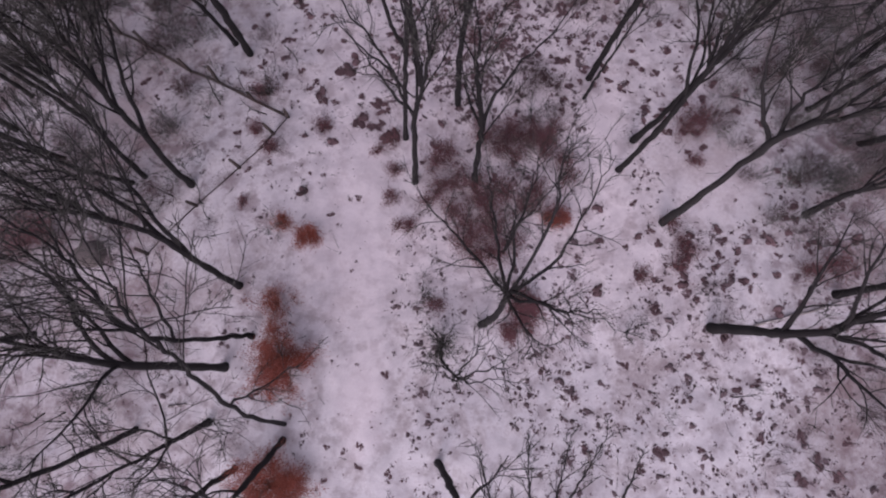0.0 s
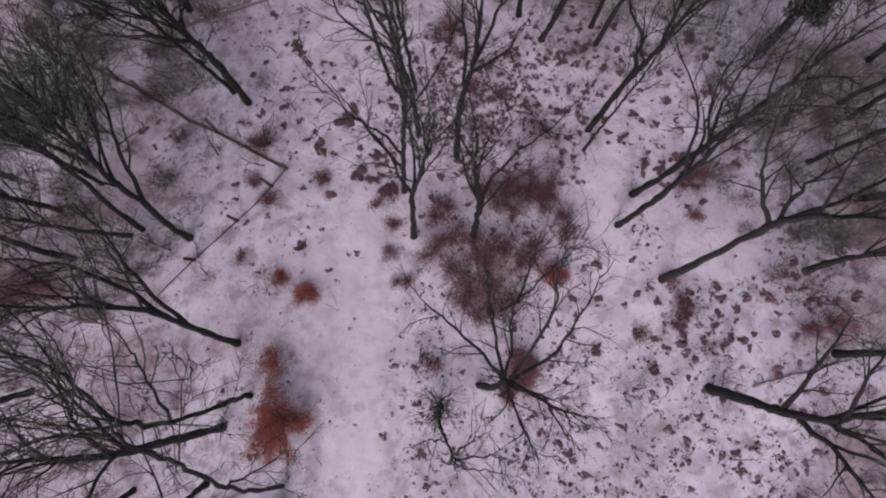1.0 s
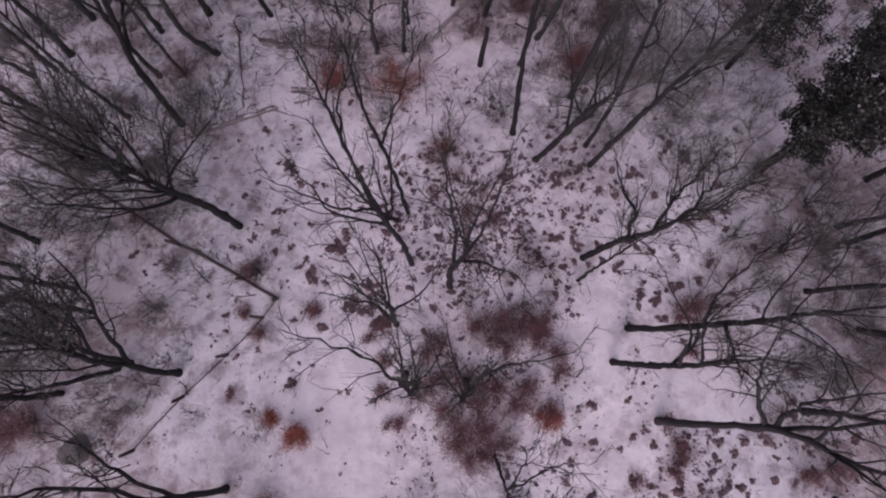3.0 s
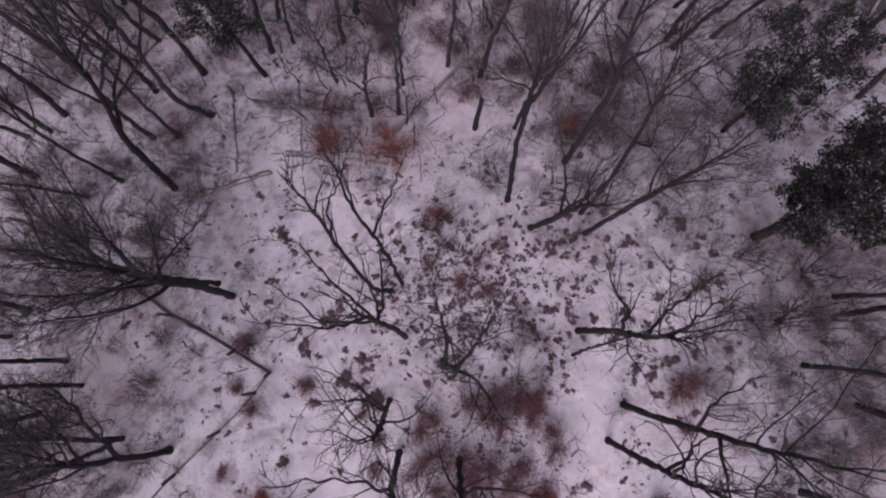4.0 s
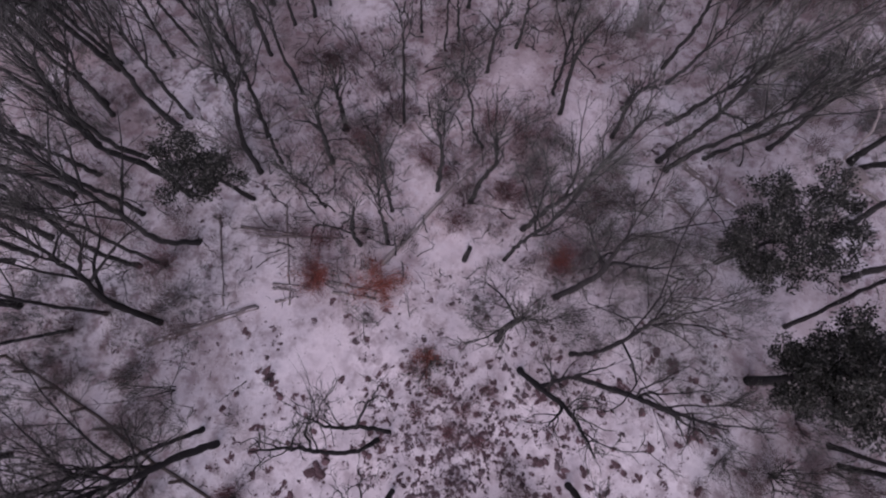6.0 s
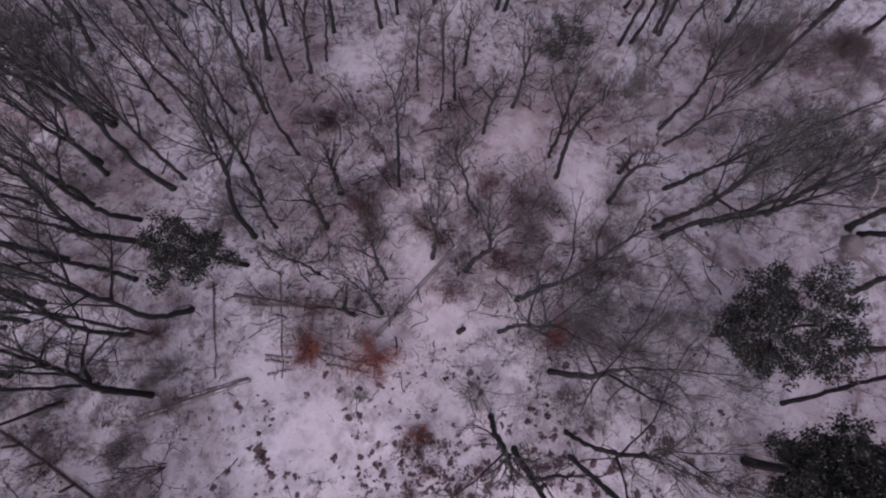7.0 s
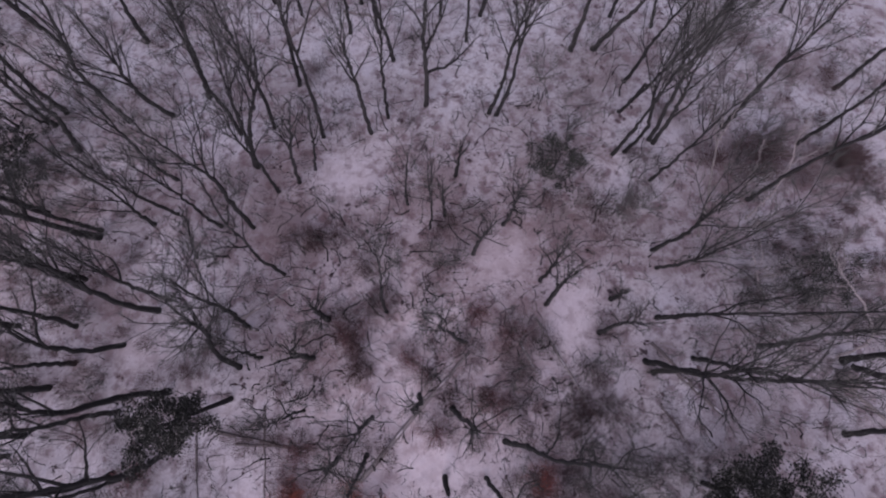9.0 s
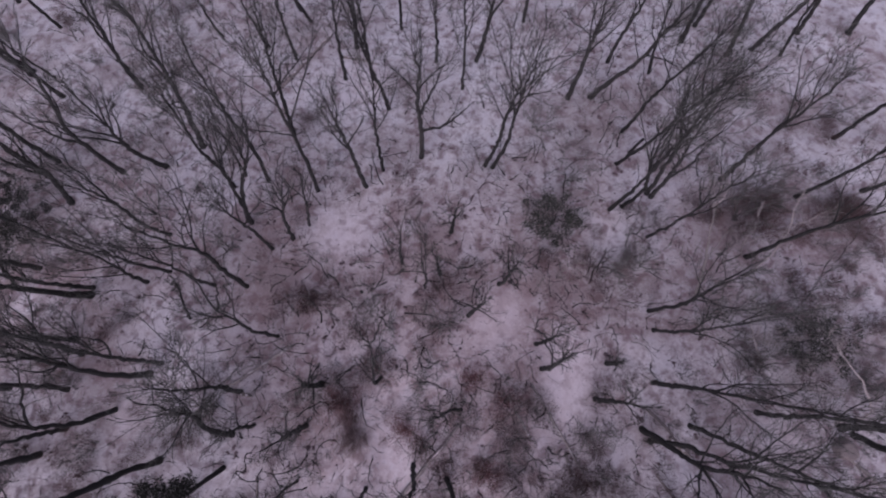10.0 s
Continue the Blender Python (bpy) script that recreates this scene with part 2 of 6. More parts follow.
# ---- mesh helpers ----
class Shape:
    """Gathers tubes and leaves into one mesh."""

    def __init__(self):
        self.v, self.f = [], []

    def tube(self, pts, radii, sides):
        v, f, base = self.v, self.f, len(self.v)
        last = len(pts) - 1
        side = None
        for i, p in enumerate(pts):
            d = pts[min(i + 1, last)] - pts[max(i - 1, 0)]
            if side is None:
                side = d.orthogonal().normalized()
            else:
                side = (side - d * (side.dot(d) / max(d.length_squared, 1e-9))).normalized()
            other = d.cross(side).normalized()
            r = radii[i]
            for k in range(sides):
                a = 2 * math.pi * k / sides
                v.append(p + side * (r * math.cos(a)) + other * (r * math.sin(a)))
        for i in range(last):
            a, b = base + i * sides, base + (i + 1) * sides
            for k in range(sides):
                j = (k + 1) % sides
                f.append((a + k, a + j, b + j, b + k))
        f.append(tuple(range(base + sides - 1, base - 1, -1)))
        f.append(tuple(range(base + last * sides, base + (last + 1) * sides)))

    def spike(self, pts, radii):
        """A thin three-sided twig that ends in a point."""
        v, f, base = self.v, self.f, len(self.v)
        d = pts[-1] - pts[0]
        side = d.orthogonal().normalized()
        other = d.cross(side).normalized()
        for p, r in zip(pts[:-1], radii):
            v += [p + side * r, p - side * (r * 0.5) + other * (r * 0.87), p - side * (r * 0.5) - other * (r * 0.87)]
        v.append(pts[-1])
        rings = len(pts) - 1
        for i in range(rings - 1):
            a = base + 3 * i
            for k in range(3):
                j = (k + 1) % 3
                f.append((a + k, a + j, a + 3 + j, a + 3 + k))
        a, tip = base + 3 * (rings - 1), base + 3 * rings
        f += [(a, a + 1, tip), (a + 1, a + 2, tip), (a + 2, a, tip)]

    def leaf(self, p, along, across, fold):
        """A small folded leaf: two triangles each side of a midrib."""
        base = len(self.v)
        self.v += [p, p + along * 0.5 + across + fold, p + along, p + along * 0.5 - across + fold]
        self.f += [(base, base + 1, base + 2), (base, base + 2, base + 3)]

    def mound(self, rng, c, r, h, n=7):
        """A small uneven heap: one closed skin."""
        base = len(self.v)
        turn = rng.uniform(0, 6.283)
        long, skew = rng.uniform(0.55, 1.5), rng.uniform(0, 6.283)
        sc, ss = math.cos(skew), math.sin(skew)
        for k, z in ((1.0, -0.03), (0.62, 0.75)):
            for i in range(n):
                a = turn + 6.283 * i / n
                rr = r * k * rng.uniform(0.65, 1.3)
                u, t = rr * math.cos(a) * long, rr * math.sin(a) / long
                self.v.append(c + Vector((u * sc - t * ss, u * ss + t * sc, h * z * rng.uniform(0.7, 1.2))))
        self.v.append(c + Vector((0, 0, h * rng.uniform(0.85, 1.1))))
        for i in range(n):
            j = (i + 1) % n
            self.f += [(base + i, base + j, base + n + j, base + n + i), (base + n + i, base + n + j, base + 2 * n)]

    def blade(self, p, along, across):
        base = len(self.v)
        self.v += [p - across, p + across, p + along]
        self.f.append((base, base + 1, base + 2))

    def mesh(self, name, material, smooth=True):
        me = bpy.data.meshes.new(name)
        me.from_pydata([tuple(q) for q in self.v], [], self.f)
        me.materials.append(material)
        if smooth:
            me.polygons.foreach_set("use_smooth", [True] * len(me.polygons))
        me.update()
        return me


def part(name, shape, material, parent, label="", kind=""):
    ob = new(name, shape.mesh(name, material))
    ob.parent = parent
    return tagged(ob, label, kind=kind)


def turned(d, angle, spin):
    """d bent by angle towards a side chosen by spin."""
    s = d.orthogonal().normalized()
    s = s * math.cos(spin) + d.normalized().cross(s) * math.sin(spin)
    return (d.normalized() * math.cos(angle) + s * math.sin(angle)).normalized()


def grown(rng, start, d, length, r0, r1, n, wobble, rise):
    """A wandering, tapering branch."""
    pts, radii, d = [start.copy()], [r0], d.normalized()
    for i in range(1, n + 1):
        d = (d + Vector((rng.gauss(0, wobble), rng.gauss(0, wobble), rng.gauss(0, wobble) + rise))).normalized()
        pts.append(pts[-1] + d * (length / n))
        radii.append(r0 + (r1 - r0) * (i / n) ** 0.8)
    return pts, radii


def along(pts, radii, s):
    k = min(s * (len(pts) - 1), len(pts) - 1.001)
    i = int(k)
    return pts[i].lerp(pts[i + 1], k - i), (pts[i + 1] - pts[i]).normalized(), radii[i] + (radii[i + 1] - radii[i]) * (k - i)


def twigged(rng, wood, twigs, pts, radii, length, subs, tw, fine):
    """Side branches and twigs along a limb."""
    for j in range(subs):
        s = 0.22 + 0.76 * (j + rng.random()) / subs
        p, d, r = along(pts, radii, s)
        d2 = turned(d, radians(rng.uniform(24, 52)), rng.uniform(0, 6.283))
        d2.z = d2.z * 0.85 + 0.2
        ln = length * rng.uniform(0.28, 0.5) * (1.15 - 0.55 * s)
        q, w = grown(rng, p, d2, ln, max(r * 0.6, fine * 1.1), fine * 0.8, 4, 0.19, 0.05)
        wood.tube(q, w, 3)
        for k in range(tw):
            u = 0.25 + 0.75 * (k + rng.random()) / tw
            p3, d3, _ = along(q, w, u)
            d4 = turned(d3, radians(rng.uniform(20, 55)), rng.uniform(0, 6.283))
            d4.z += 0.15
            q4, w4 = grown(rng, p3, d4, ln * rng.uniform(0.3, 0.6), fine * 0.95, fine * 0.5, 2 if rng.random() < 0.4 else 1, 0.16, 0.05)
            twigs.spike(q4, w4)


def glide(pts, n):
    """A smooth run of n steps through a few bends."""
    p = [pts[0] * 2 - pts[1]] + pts + [pts[-1] * 2 - pts[-2]]
    out = []
    for i in range(n + 1):
        u = i / n * (len(pts) - 1)
        k = min(int(u), len(pts) - 2)
        t = u - k
        a, b, c, d = p[k:k + 4]
        out.append(0.5 * (2 * b + (c - a) * t + (2 * a - 5 * b + 4 * c - d) * t * t + (3 * b - a - 3 * c + d) * t ** 3))
    return out


def bare_tree(x, y, h, lx=0.0, ly=0.0, r=0.14, crown=0.42, limbs=9, spread=1.0, seed=0, subs=8, tw=8, bark=None, label="", fine=0.0105, bow=1.0, pull=0.25, pull_x=0.0, reach=1.0, stem=(), forks=()):
    """A leafless tree. lx, ly: how far it leans for each metre of height; crown: where its branches begin;
    pull, pull_x: how far its limbs turn downhill, towards the light; stem: the bends of its trunk from the foot up;
    forks: the bends of its heaviest limbs."""
    rng = random.Random(seed * 7919 + 13)
    # trees past y 24 take the haze-lightened bark
    bark = bark or (BARK if y < 24 else HAZED_BARK)
    fresh = {BARK: TWIG, HAZED_BARK: HAZED_TWIG}.get(bark, bark)
    root = new("bare_tree")
    root.location = (x, y, ground_z(x, y) - 0.06)
    n = 32
    if y > 24:
        bow *= 1.7
    ph, amp = rng.uniform(0, 6.28), h * 0.0055 * bow
    ph2 = rng.uniform(0, 6.28)
    way = [Vector((0, 0, 0))] + [Vector(b) for b in stem]
    if stem:
        top = way[-1]
        rest = h - top.z
        if rest > 0.5:
            d = (top - way[-2]).normalized() + Vector((lx, ly, 1)).normalized()
            way.append(top + d.normalized() * rest)
        amp *= 0.25
    course = glide(way, n) if stem else [Vector((lx * h * i / n, ly * h * i / n, h * i / n)) for i in range(n + 1)]
    pts, radii = [], []
    for i in range(n + 1):
        s = i / n
        k = s * h
        sway = amp * math.sin(s * 5.0 + ph) - amp * math.sin(ph)
        sway2 = amp * math.sin(s * 7.0 + ph2) - amp * math.sin(ph2)
        jit = 0.021 * min(1.0, i) * bow
        pts.append(course[i] + Vector((sway + rng.gauss(0, jit), sway2 + rng.gauss(0, jit), 0)))
        radii.append(r * ((1 - s) ** 0.75 * 0.93 + 0.07) * (1 + 0.25 * math.exp(-k / 0.25)) * rng.uniform(0.82, 1.16))
    trunk = Shape()
    trunk.tube(pts, radii, 9)
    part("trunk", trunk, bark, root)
    twigs = Shape()
    for bends in forks:
        way = [Vector(b) for b in bends]
        near = min(range(n + 1), key=lambda i: (pts[i] - way[0]).length)
        way[0] = pts[near]
        tip = way[-1] + (way[-1] - way[-2]).normalized() * h * 0.12 + Vector((0, 0, h * 0.05))
        q = glide(way + [tip], 12)
        q = [q[0]] + [c + Vector((rng.gauss(0, 0.04), rng.gauss(0, 0.04), rng.gauss(0, 0.04))) for c in q[1:]]
        w = [max(radii[near] * 0.74, r * 0.42) * (1 - 0.85 * i / 12) for i in range(13)]
        ln = sum((b - a).length for a, b in zip(q, q[1:]))
        limb, spray = Shape(), Shape()
        limb.tube(q, w, 6)
        twigged(rng, limb, spray, q, w, min(ln, max(h * 0.4, 3.6)), subs + 1, tw, fine)
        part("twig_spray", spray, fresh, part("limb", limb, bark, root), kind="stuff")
    spin = rng.uniform(0, 6.28)
    limbs = max(4, limbs - 2 * len(forks))
    for j in range(limbs):
        s = crown + (0.96 - crown) * (j + 0.6 * rng.random()) / limbs
        p, d, rr = along(pts, radii, s)
        spin += 2.4 + rng.uniform(-0.5, 0.5)
        ang = radians(rng.uniform(20, 44) - 10 * s) * spread
        out = Vector((math.cos(spin), math.sin(spin), 0))
        d2 = out * math.sin(ang) + (d * 0.5 + Vector((lx, ly, 1)).normalized() * 0.5) * math.cos(ang) + Vector((pull_x, pull, 0))
        ln = h * (0.42 * (1 - s) + 0.14) * rng.uniform(0.7, 1.3) * reach
        q, w = grown(rng, p, d2, ln, max(rr * rng.uniform(0.4, 0.8), 0.018), 0.011, 8, 0.105, 0.03)
        limb, spray = Shape(), Shape()
        limb.tube(q, w, 5)
        twigged(rng, limb, spray, q, w, ln, subs, tw, fine)
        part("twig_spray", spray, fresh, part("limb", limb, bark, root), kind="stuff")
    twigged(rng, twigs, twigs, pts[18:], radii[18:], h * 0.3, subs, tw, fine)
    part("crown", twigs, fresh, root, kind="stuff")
    if not label:
        stature = "slender" if r < 0.1 else "stout" if r > 0.19 else "tall" if h > 11 else "low"
        stance = "leaning" if math.hypot(lx, ly) > 0.12 else "upright"
        # grey-brown names the bark colour lightened for haze
        label = f"{stature} {stance} leafless tree with {'dark wet' if bark is BARK else 'grey-brown'} bark in snow"
    return tagged(root, label, "tree", "bare trees of the wood")


# ---- ground: one snow sheet to the horizon ----
def span(a, b, step, far):
    inner = [a + step * i for i in range(int((b - a) / step) + 1)]
    return [a - f for f in reversed(far)] + inner + [inner[-1] + f for f in far]


def build_ground():
    far = (1.5, 4, 9, 20, 45, 100, 220, 500, 1200)
    xs, ys = span(-44, 44, 0.5, far), span(-20, 86, 0.5, far)
    v = [(x, y, ground_z(x, y)) for y in ys for x in xs]
    n = len(xs)
    f = [(j * n + i, j * n + i + 1, (j + 1) * n + i + 1, (j + 1) * n + i) for j in range(len(ys) - 1) for i in range(n - 1)]
    me = bpy.data.meshes.new("ground")
    me.from_pydata(v, [], f)
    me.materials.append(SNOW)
    me.polygons.foreach_set("use_smooth", [True] * len(f))
    tagged(new("ground", me), "thin trampled snow over leaf litter on a gentle slope", "ground", kind="structure")


build_ground()


# ---- bare trees of the wood ----
bare_tree(-12.66, 7.90, 14.9, 0.118, 0.160, 0.168, 0.46, 16, 0.95, 1, tw=12, subs=11, stem=((0.11, 0.18, 2.19), (0.35, 0.5, 4.32), (0.51, 0.7, 6.47), (0.81, 1.11, 8.72), (1.05, 1.41, 10.29),), forks=(((0.35, 0.5, 4.32), (0.48, 1.52, 6.08), (0.79, 2.39, 7.52), (1.15, 3.15, 8.78)),))
bare_tree(-15.21, 8.38, 12.0, 0.066, 0.113, 0.140, 0.48, 16, 1.07, 2, tw=12, subs=11, stem=((0.23, 0.38, 2.79), (0.56, 0.88, 5.12), (0.77, 1.19, 7.19), (1.01, 1.53, 8.98),))
bare_tree(-15.85, 8.09, 15.3, -0.060, -0.129, 0.128, 0.49, 13, 0.82, 3, tw=11, subs=10, stem=((-0.16, -0.41, 2.61), (-0.25, -0.63, 4.72), (-0.33, -0.75, 6.23),))
bare_tree(-9.61, 2.67, 12.5, -0.098, 0.203, 0.151, 0.43, 11, 0.93, 4, tw=11, subs=10, stem=((-0.33, 0.52, 2.91), (-0.53, 1.01, 5.18), (-0.77, 1.18, 6.87), (-1.13, 1.15, 8.74), (-1.46, 0.99, 10.35),), forks=(((-0.39, 0.66, 3.59), (-0.9, 1.8, 5.79), (-1.01, 2.56, 7.05), (-0.98, 3.24, 8.09)), ((-0.53, 1.01, 5.18), (-1.15, 1.92, 7.3), (-1.66, 2.34, 8.72), (-2.12, 2.39, 9.82)),))
bare_tree(-9.95, -1.08, 12.4, -0.002, 0.016, 0.172, 0.36, 11, 0.94, 5, stem=((-0.05, 0.23, 4.43), (-0.07, 0.4, 7), (-0.11, 0.71, 9.15), (-0.13, 1.03, 10.66),), forks=(((-0.08, 0.48, 7.54), (-0.33, 1.22, 8.52), (-0.36, 2.5, 9.76)),))
bare_tree(-8.78, 0.30, 14.0, -0.061, 0.017, 0.116, 0.46, 9, 1.08, 6, bow=1.8, stem=((-0.16, -0.09, 2.81), (-0.33, -0.12, 5.86), (-0.49, 0.14, 8.23), (-0.58, 1.12, 10.02), (-0.52, 1.91, 11.37),), forks=(((-0.34, -0.11, 5.98), (-0.43, 0.95, 7.06), (-0.48, 1.81, 8.02), (-0.46, 2.43, 8.72)), ((-0.49, 0.14, 8.23), (-0.99, 0.13, 9.27), (-1.31, 0.4, 10.09)),))
bare_tree(-6.96, -3.54, 14.7, -0.058, 0.212, 0.093, 0.47, 9, 0.97, 7, bow=1.8, stem=((-0.17, 0.75, 3.17), (-0.28, 1.57, 5.5), (-0.33, 2.6, 7.85), (-0.29, 3.46, 9.8), (-0.22, 4.09, 11.37), (-0.05, 4.71, 12.48),), forks=(((-0.28, 1.57, 5.5), (0.49, 1.89, 5.6), (1.44, 2.44, 5.7)),))
bare_tree(-10.42, -3.45, 12.8, 0.031, -0.080, 0.142, 0.36, 11, 1.03, 8, stem=((0.08, -0.17, 2.39), (0.14, -0.35, 5.02),))
bare_tree(-13.75, -3.78, 12.4, 0.024, -0.080, 0.128, 0.49, 9, 0.84, 9)
bare_tree(-7.01, -4.20, 13.4, 0.054, -0.077, 0.134, 0.40, 11, 0.85, 10)
bare_tree(-9.05, -5.37, 13.8, 0.001, -0.001, 0.118, 0.41, 9, 1.00, 11)
bare_tree(-10.47, 15.54, 13.3, -0.064, -0.045, 0.2, 0.36, 14, 1.12, 12, tw=13, subs=12, stem=((-0.03, 0.07, 3.45), (-0.18, -0.05, 5.72), (-0.25, -0.11, 7.27), (-0.31, -0.11, 9.28),))
bare_tree(-11.34, 16.24, 13.4, -0.068, -0.049, 0.13, 0.34, 13, 1.03, 13, tw=11, subs=10)
bare_tree(-1.31, 7.86, 12.0, 0.050, 0.003, 0.147, 0.45, 11, 1.04, 14, stem=((0.2, 0.01, 4.01), (0.32, 0.02, 6.78), (0.69, 0.03, 8.89), (0.93, 0.03, 10.72), (1.18, 0.83, 11.63),), reach=0.7, forks=(((0.34, 0.02, 6.89), (0, 0.36, 7.71), (-0.15, 0.77, 8.55), (-0.73, 1.1, 9.73), (-1.34, 1.4, 11.01)),))
bare_tree(-1.83, 10.26, 11.9, 0.069, 0.008, 0.132, 0.45, 11, 1.03, 15, tw=6, subs=5, stem=((0.38, 0.04, 5.39), (0.7, 0.06, 8.6), (0.77, 0.07, 10.67),), forks=(((0.34, 0.03, 4.85), (-0.47, 0.54, 5.83), (-1.13, 0.62, 6.73)), ((0.23, 0.02, 3.23), (-0.53, 0.67, 4.17), (-1.28, 1.26, 5.19)),))
bare_tree(1.62, 7.60, 12.5, 0.009, -0.002, 0.146, 0.34, 11, 1.06, 16, pull=0.6, tw=6, subs=5, stem=((-0.11, 0.03, 3.13), (-0.11, 0.03, 5.92), (-0.41, 0.08, 8.83), (-0.62, 0.1, 10.32), (-0.63, 0.26, 12.11),), reach=0.7, forks=(((-0.17, 0.04, 6.5), (0.11, 0.61, 7.64), (0.5, 0.79, 8.34), (1, 1, 9.26), (1.44, 1.18, 10.1)),))
bare_tree(0.85, 12.16, 12.9, 0.018, -0.002, 0.158, 0.42, 7, 0.95, 17, tw=6, subs=6, stem=((-0.07, 0.01, 5.05), (0.25, -0.04, 8.28), (0.36, -0.06, 10.99), (0.42, 0.18, 12.5),), forks=(((0.09, -0.01, 6.66), (0.05, 1.05, 8.64), (-0.18, 1.82, 10.22)), ((0.26, -0.04, 8.69), (0.94, 0.62, 10.35), (1.16, 1.11, 11.45)),))
bare_tree(7.39, 12.44, 8.0, 0.108, 0.121, 0.083, 0.42, 8, 1.08, 18, tw=5, subs=5)
bare_tree(8.78, 8.40, 12.2, -0.016, 0.016, 0.157, 0.45, 9, 0.92, 19, tw=6, subs=6, stem=((-0.01, 0.01, 3.75), (-0.1, 0.11, 6.44), (-0.18, 0.19, 8.53), (-0.32, 0.33, 10.04),), forks=(((-0.1, 0.11, 6.44), (0.07, 0.76, 7.8), (-0.25, 1.47, 9.06)),))
bare_tree(9.70, 10.04, 14.2, 0.057, -0.060, 0.163, 0.47, 9, 0.98, 20, tw=6, subs=6, stem=((0.15, -0.15, 3.51), (0.21, -0.13, 6.58), (0.25, -0.1, 8.29), (0.28, -0.11, 10.44), (0.28, -0.04, 11.77),), forks=(((0.21, -0.13, 6.58), (0.1, 0.54, 7.66), (0.13, 1.11, 8.72)),))
bare_tree(10.67, 5.67, 15.1, 0.048, 0.121, 0.178, 0.45, 9, 1.07, 21, tw=6, subs=6, stem=((0.2, 0.4, 3.75), (0.39, 0.83, 7.36), (0.58, 0.73, 9.31), (0.74, 0.45, 10.44),), forks=(((0.39, 0.83, 7.36), (-0.06, 1.77, 7.94), (-0.42, 2.67, 8.8)), ((0.41, 0.81, 7.65), (0.42, 1.6, 8.77), (0.67, 1.93, 9.63)),))
bare_tree(17.74, 6.06, 12.2, 0.001, -0.002, 0.179, 0.45, 9, 1.02, 22, tw=6, subs=6, stem=((-0.07, 0.23, 2.33), (-0.05, 0.18, 4.46),))
bare_tree(12.29, 0.65, 15.3, 0.001, -0.051, 0.221, 0.36, 11, 0.81, 23, stem=((-0.01, -0.24, 2.97), (-0.02, -0.39, 5.16), (-0, -0.34, 7.13), (0.04, 0.11, 8.88),), forks=(((-0.01, -0.37, 5.65), (0.02, -1.04, 6.51), (0.12, -1.47, 7.19), (0.04, -2.14, 7.95)), ((-0, -0.34, 7.13), (0.16, -0.74, 7.89), (0.25, -1.07, 8.43)),))
bare_tree(18.48, 2.16, 15.2, -0.001, 0.011, 0.177, 0.49, 11, 1.11, 24)
bare_tree(21.39, 9.95, 14.3, 0.090, -0.201, 0.172, 0.47, 11, 0.86, 25)
bare_tree(-0.19, -5.09, 13.0, 0.138, 0.014, 0.158, 0.49, 11, 1.10, 26)
bare_tree(5.64, 19.28, 12.0, 0.070, -0.139, 0.170, 0.36, 8, 1.01, 29, tw=6, subs=6, stem=((0.22, -0.54, 3.49), (0.47, -1.07, 7.2), (0.52, -1.56, 9.29), (0.44, -2.24, 11.54),), forks=(((0.24, -0.59, 3.86), (1.03, -0.27, 5.12), (1.7, 0.08, 6.3)),))
bare_tree(8.47, 20.13, 13.7, -0.005, 0.003, 0.126, 0.40, 8, 1.10, 30, tw=6, subs=6, stem=((-0.04, 0.1, 4.59), (-0.25, 0.58, 9.28), (-0.45, 0.93, 11.75), (-0.58, 1.14, 13.24),), forks=(((-0.36, 0.77, 10.64), (0.04, 0.95, 11.46), (0.48, 1.15, 12.42)),))
bare_tree(8.58, 18.91, 13.7, 0.029, -0.022, 0.149, 0.39, 7, 0.81, 31, tw=6, subs=6, stem=((0.15, -0.29, 6.15), (0.21, -0.45, 8.78), (0.26, -0.66, 11.33),), forks=(((0.18, -0.38, 7.6), (0.48, -0.23, 8.18), (0.83, -0.17, 8.82)),))
bare_tree(7.76, 13.65, 11.5, 0.016, -0.057, 0.159, 0.36, 11, 0.94, 32, stem=((0.03, -0.21, 5.15), (0.15, -0.49, 8.08), (0.17, -0.58, 9.87), (0.43, -0.86, 11.14),), forks=(((0.07, -0.31, 6.18), (-0.09, 0.43, 7.34), (-0.74, 1.01, 8.08)), ((0.15, -0.49, 8.08), (0.27, 0.1, 9.22), (0.5, 0.58, 10.34)), ((0.17, -0.58, 9.87), (0.4, -0.24, 10.71), (0.51, 0.11, 11.49)),))
bare_tree(4.44, 20.91, 13.8, -0.059, 0.017, 0.150, 0.60, 7, 1.09, 34, stem=((-0.46, 0.13, 6.15), (-0.65, 0.19, 10.4), (-0.67, 0.2, 12.17),), reach=0.6)
bare_tree(-23.67, 26.11, 13.6, 0.029, 0.037, 0.159, 0.43, 9, 1.10, 35)
bare_tree(-14.77, 21.92, 13.7, 0.108, 0.187, 0.195, 0.46, 11, 1.06, 36, stem=((0.21, 0.4, 3.27), (0.41, 0.75, 5.62), (0.8, 1.3, 7.27), (1.1, 1.72, 9.1), (1.36, 2.06, 10.67),), forks=(((0.45, 0.8, 5.79), (0.98, 1.95, 7.31), (1.81, 2.98, 8.38)),))
bare_tree(-18.09, 22.46, 12.8, 0.017, 0.040, 0.119, 0.50, 9, 1.14, 37)
bare_tree(-13.31, 26.83, 14.2, -0.047, -0.057, 0.173, 0.35, 11, 1.02, 38, stem=((-0.36, -0.71, 3.35), (-0.25, -0.3, 6.48), (-0.16, -0.03, 9.63), (-0.05, 0.24, 12.36),))
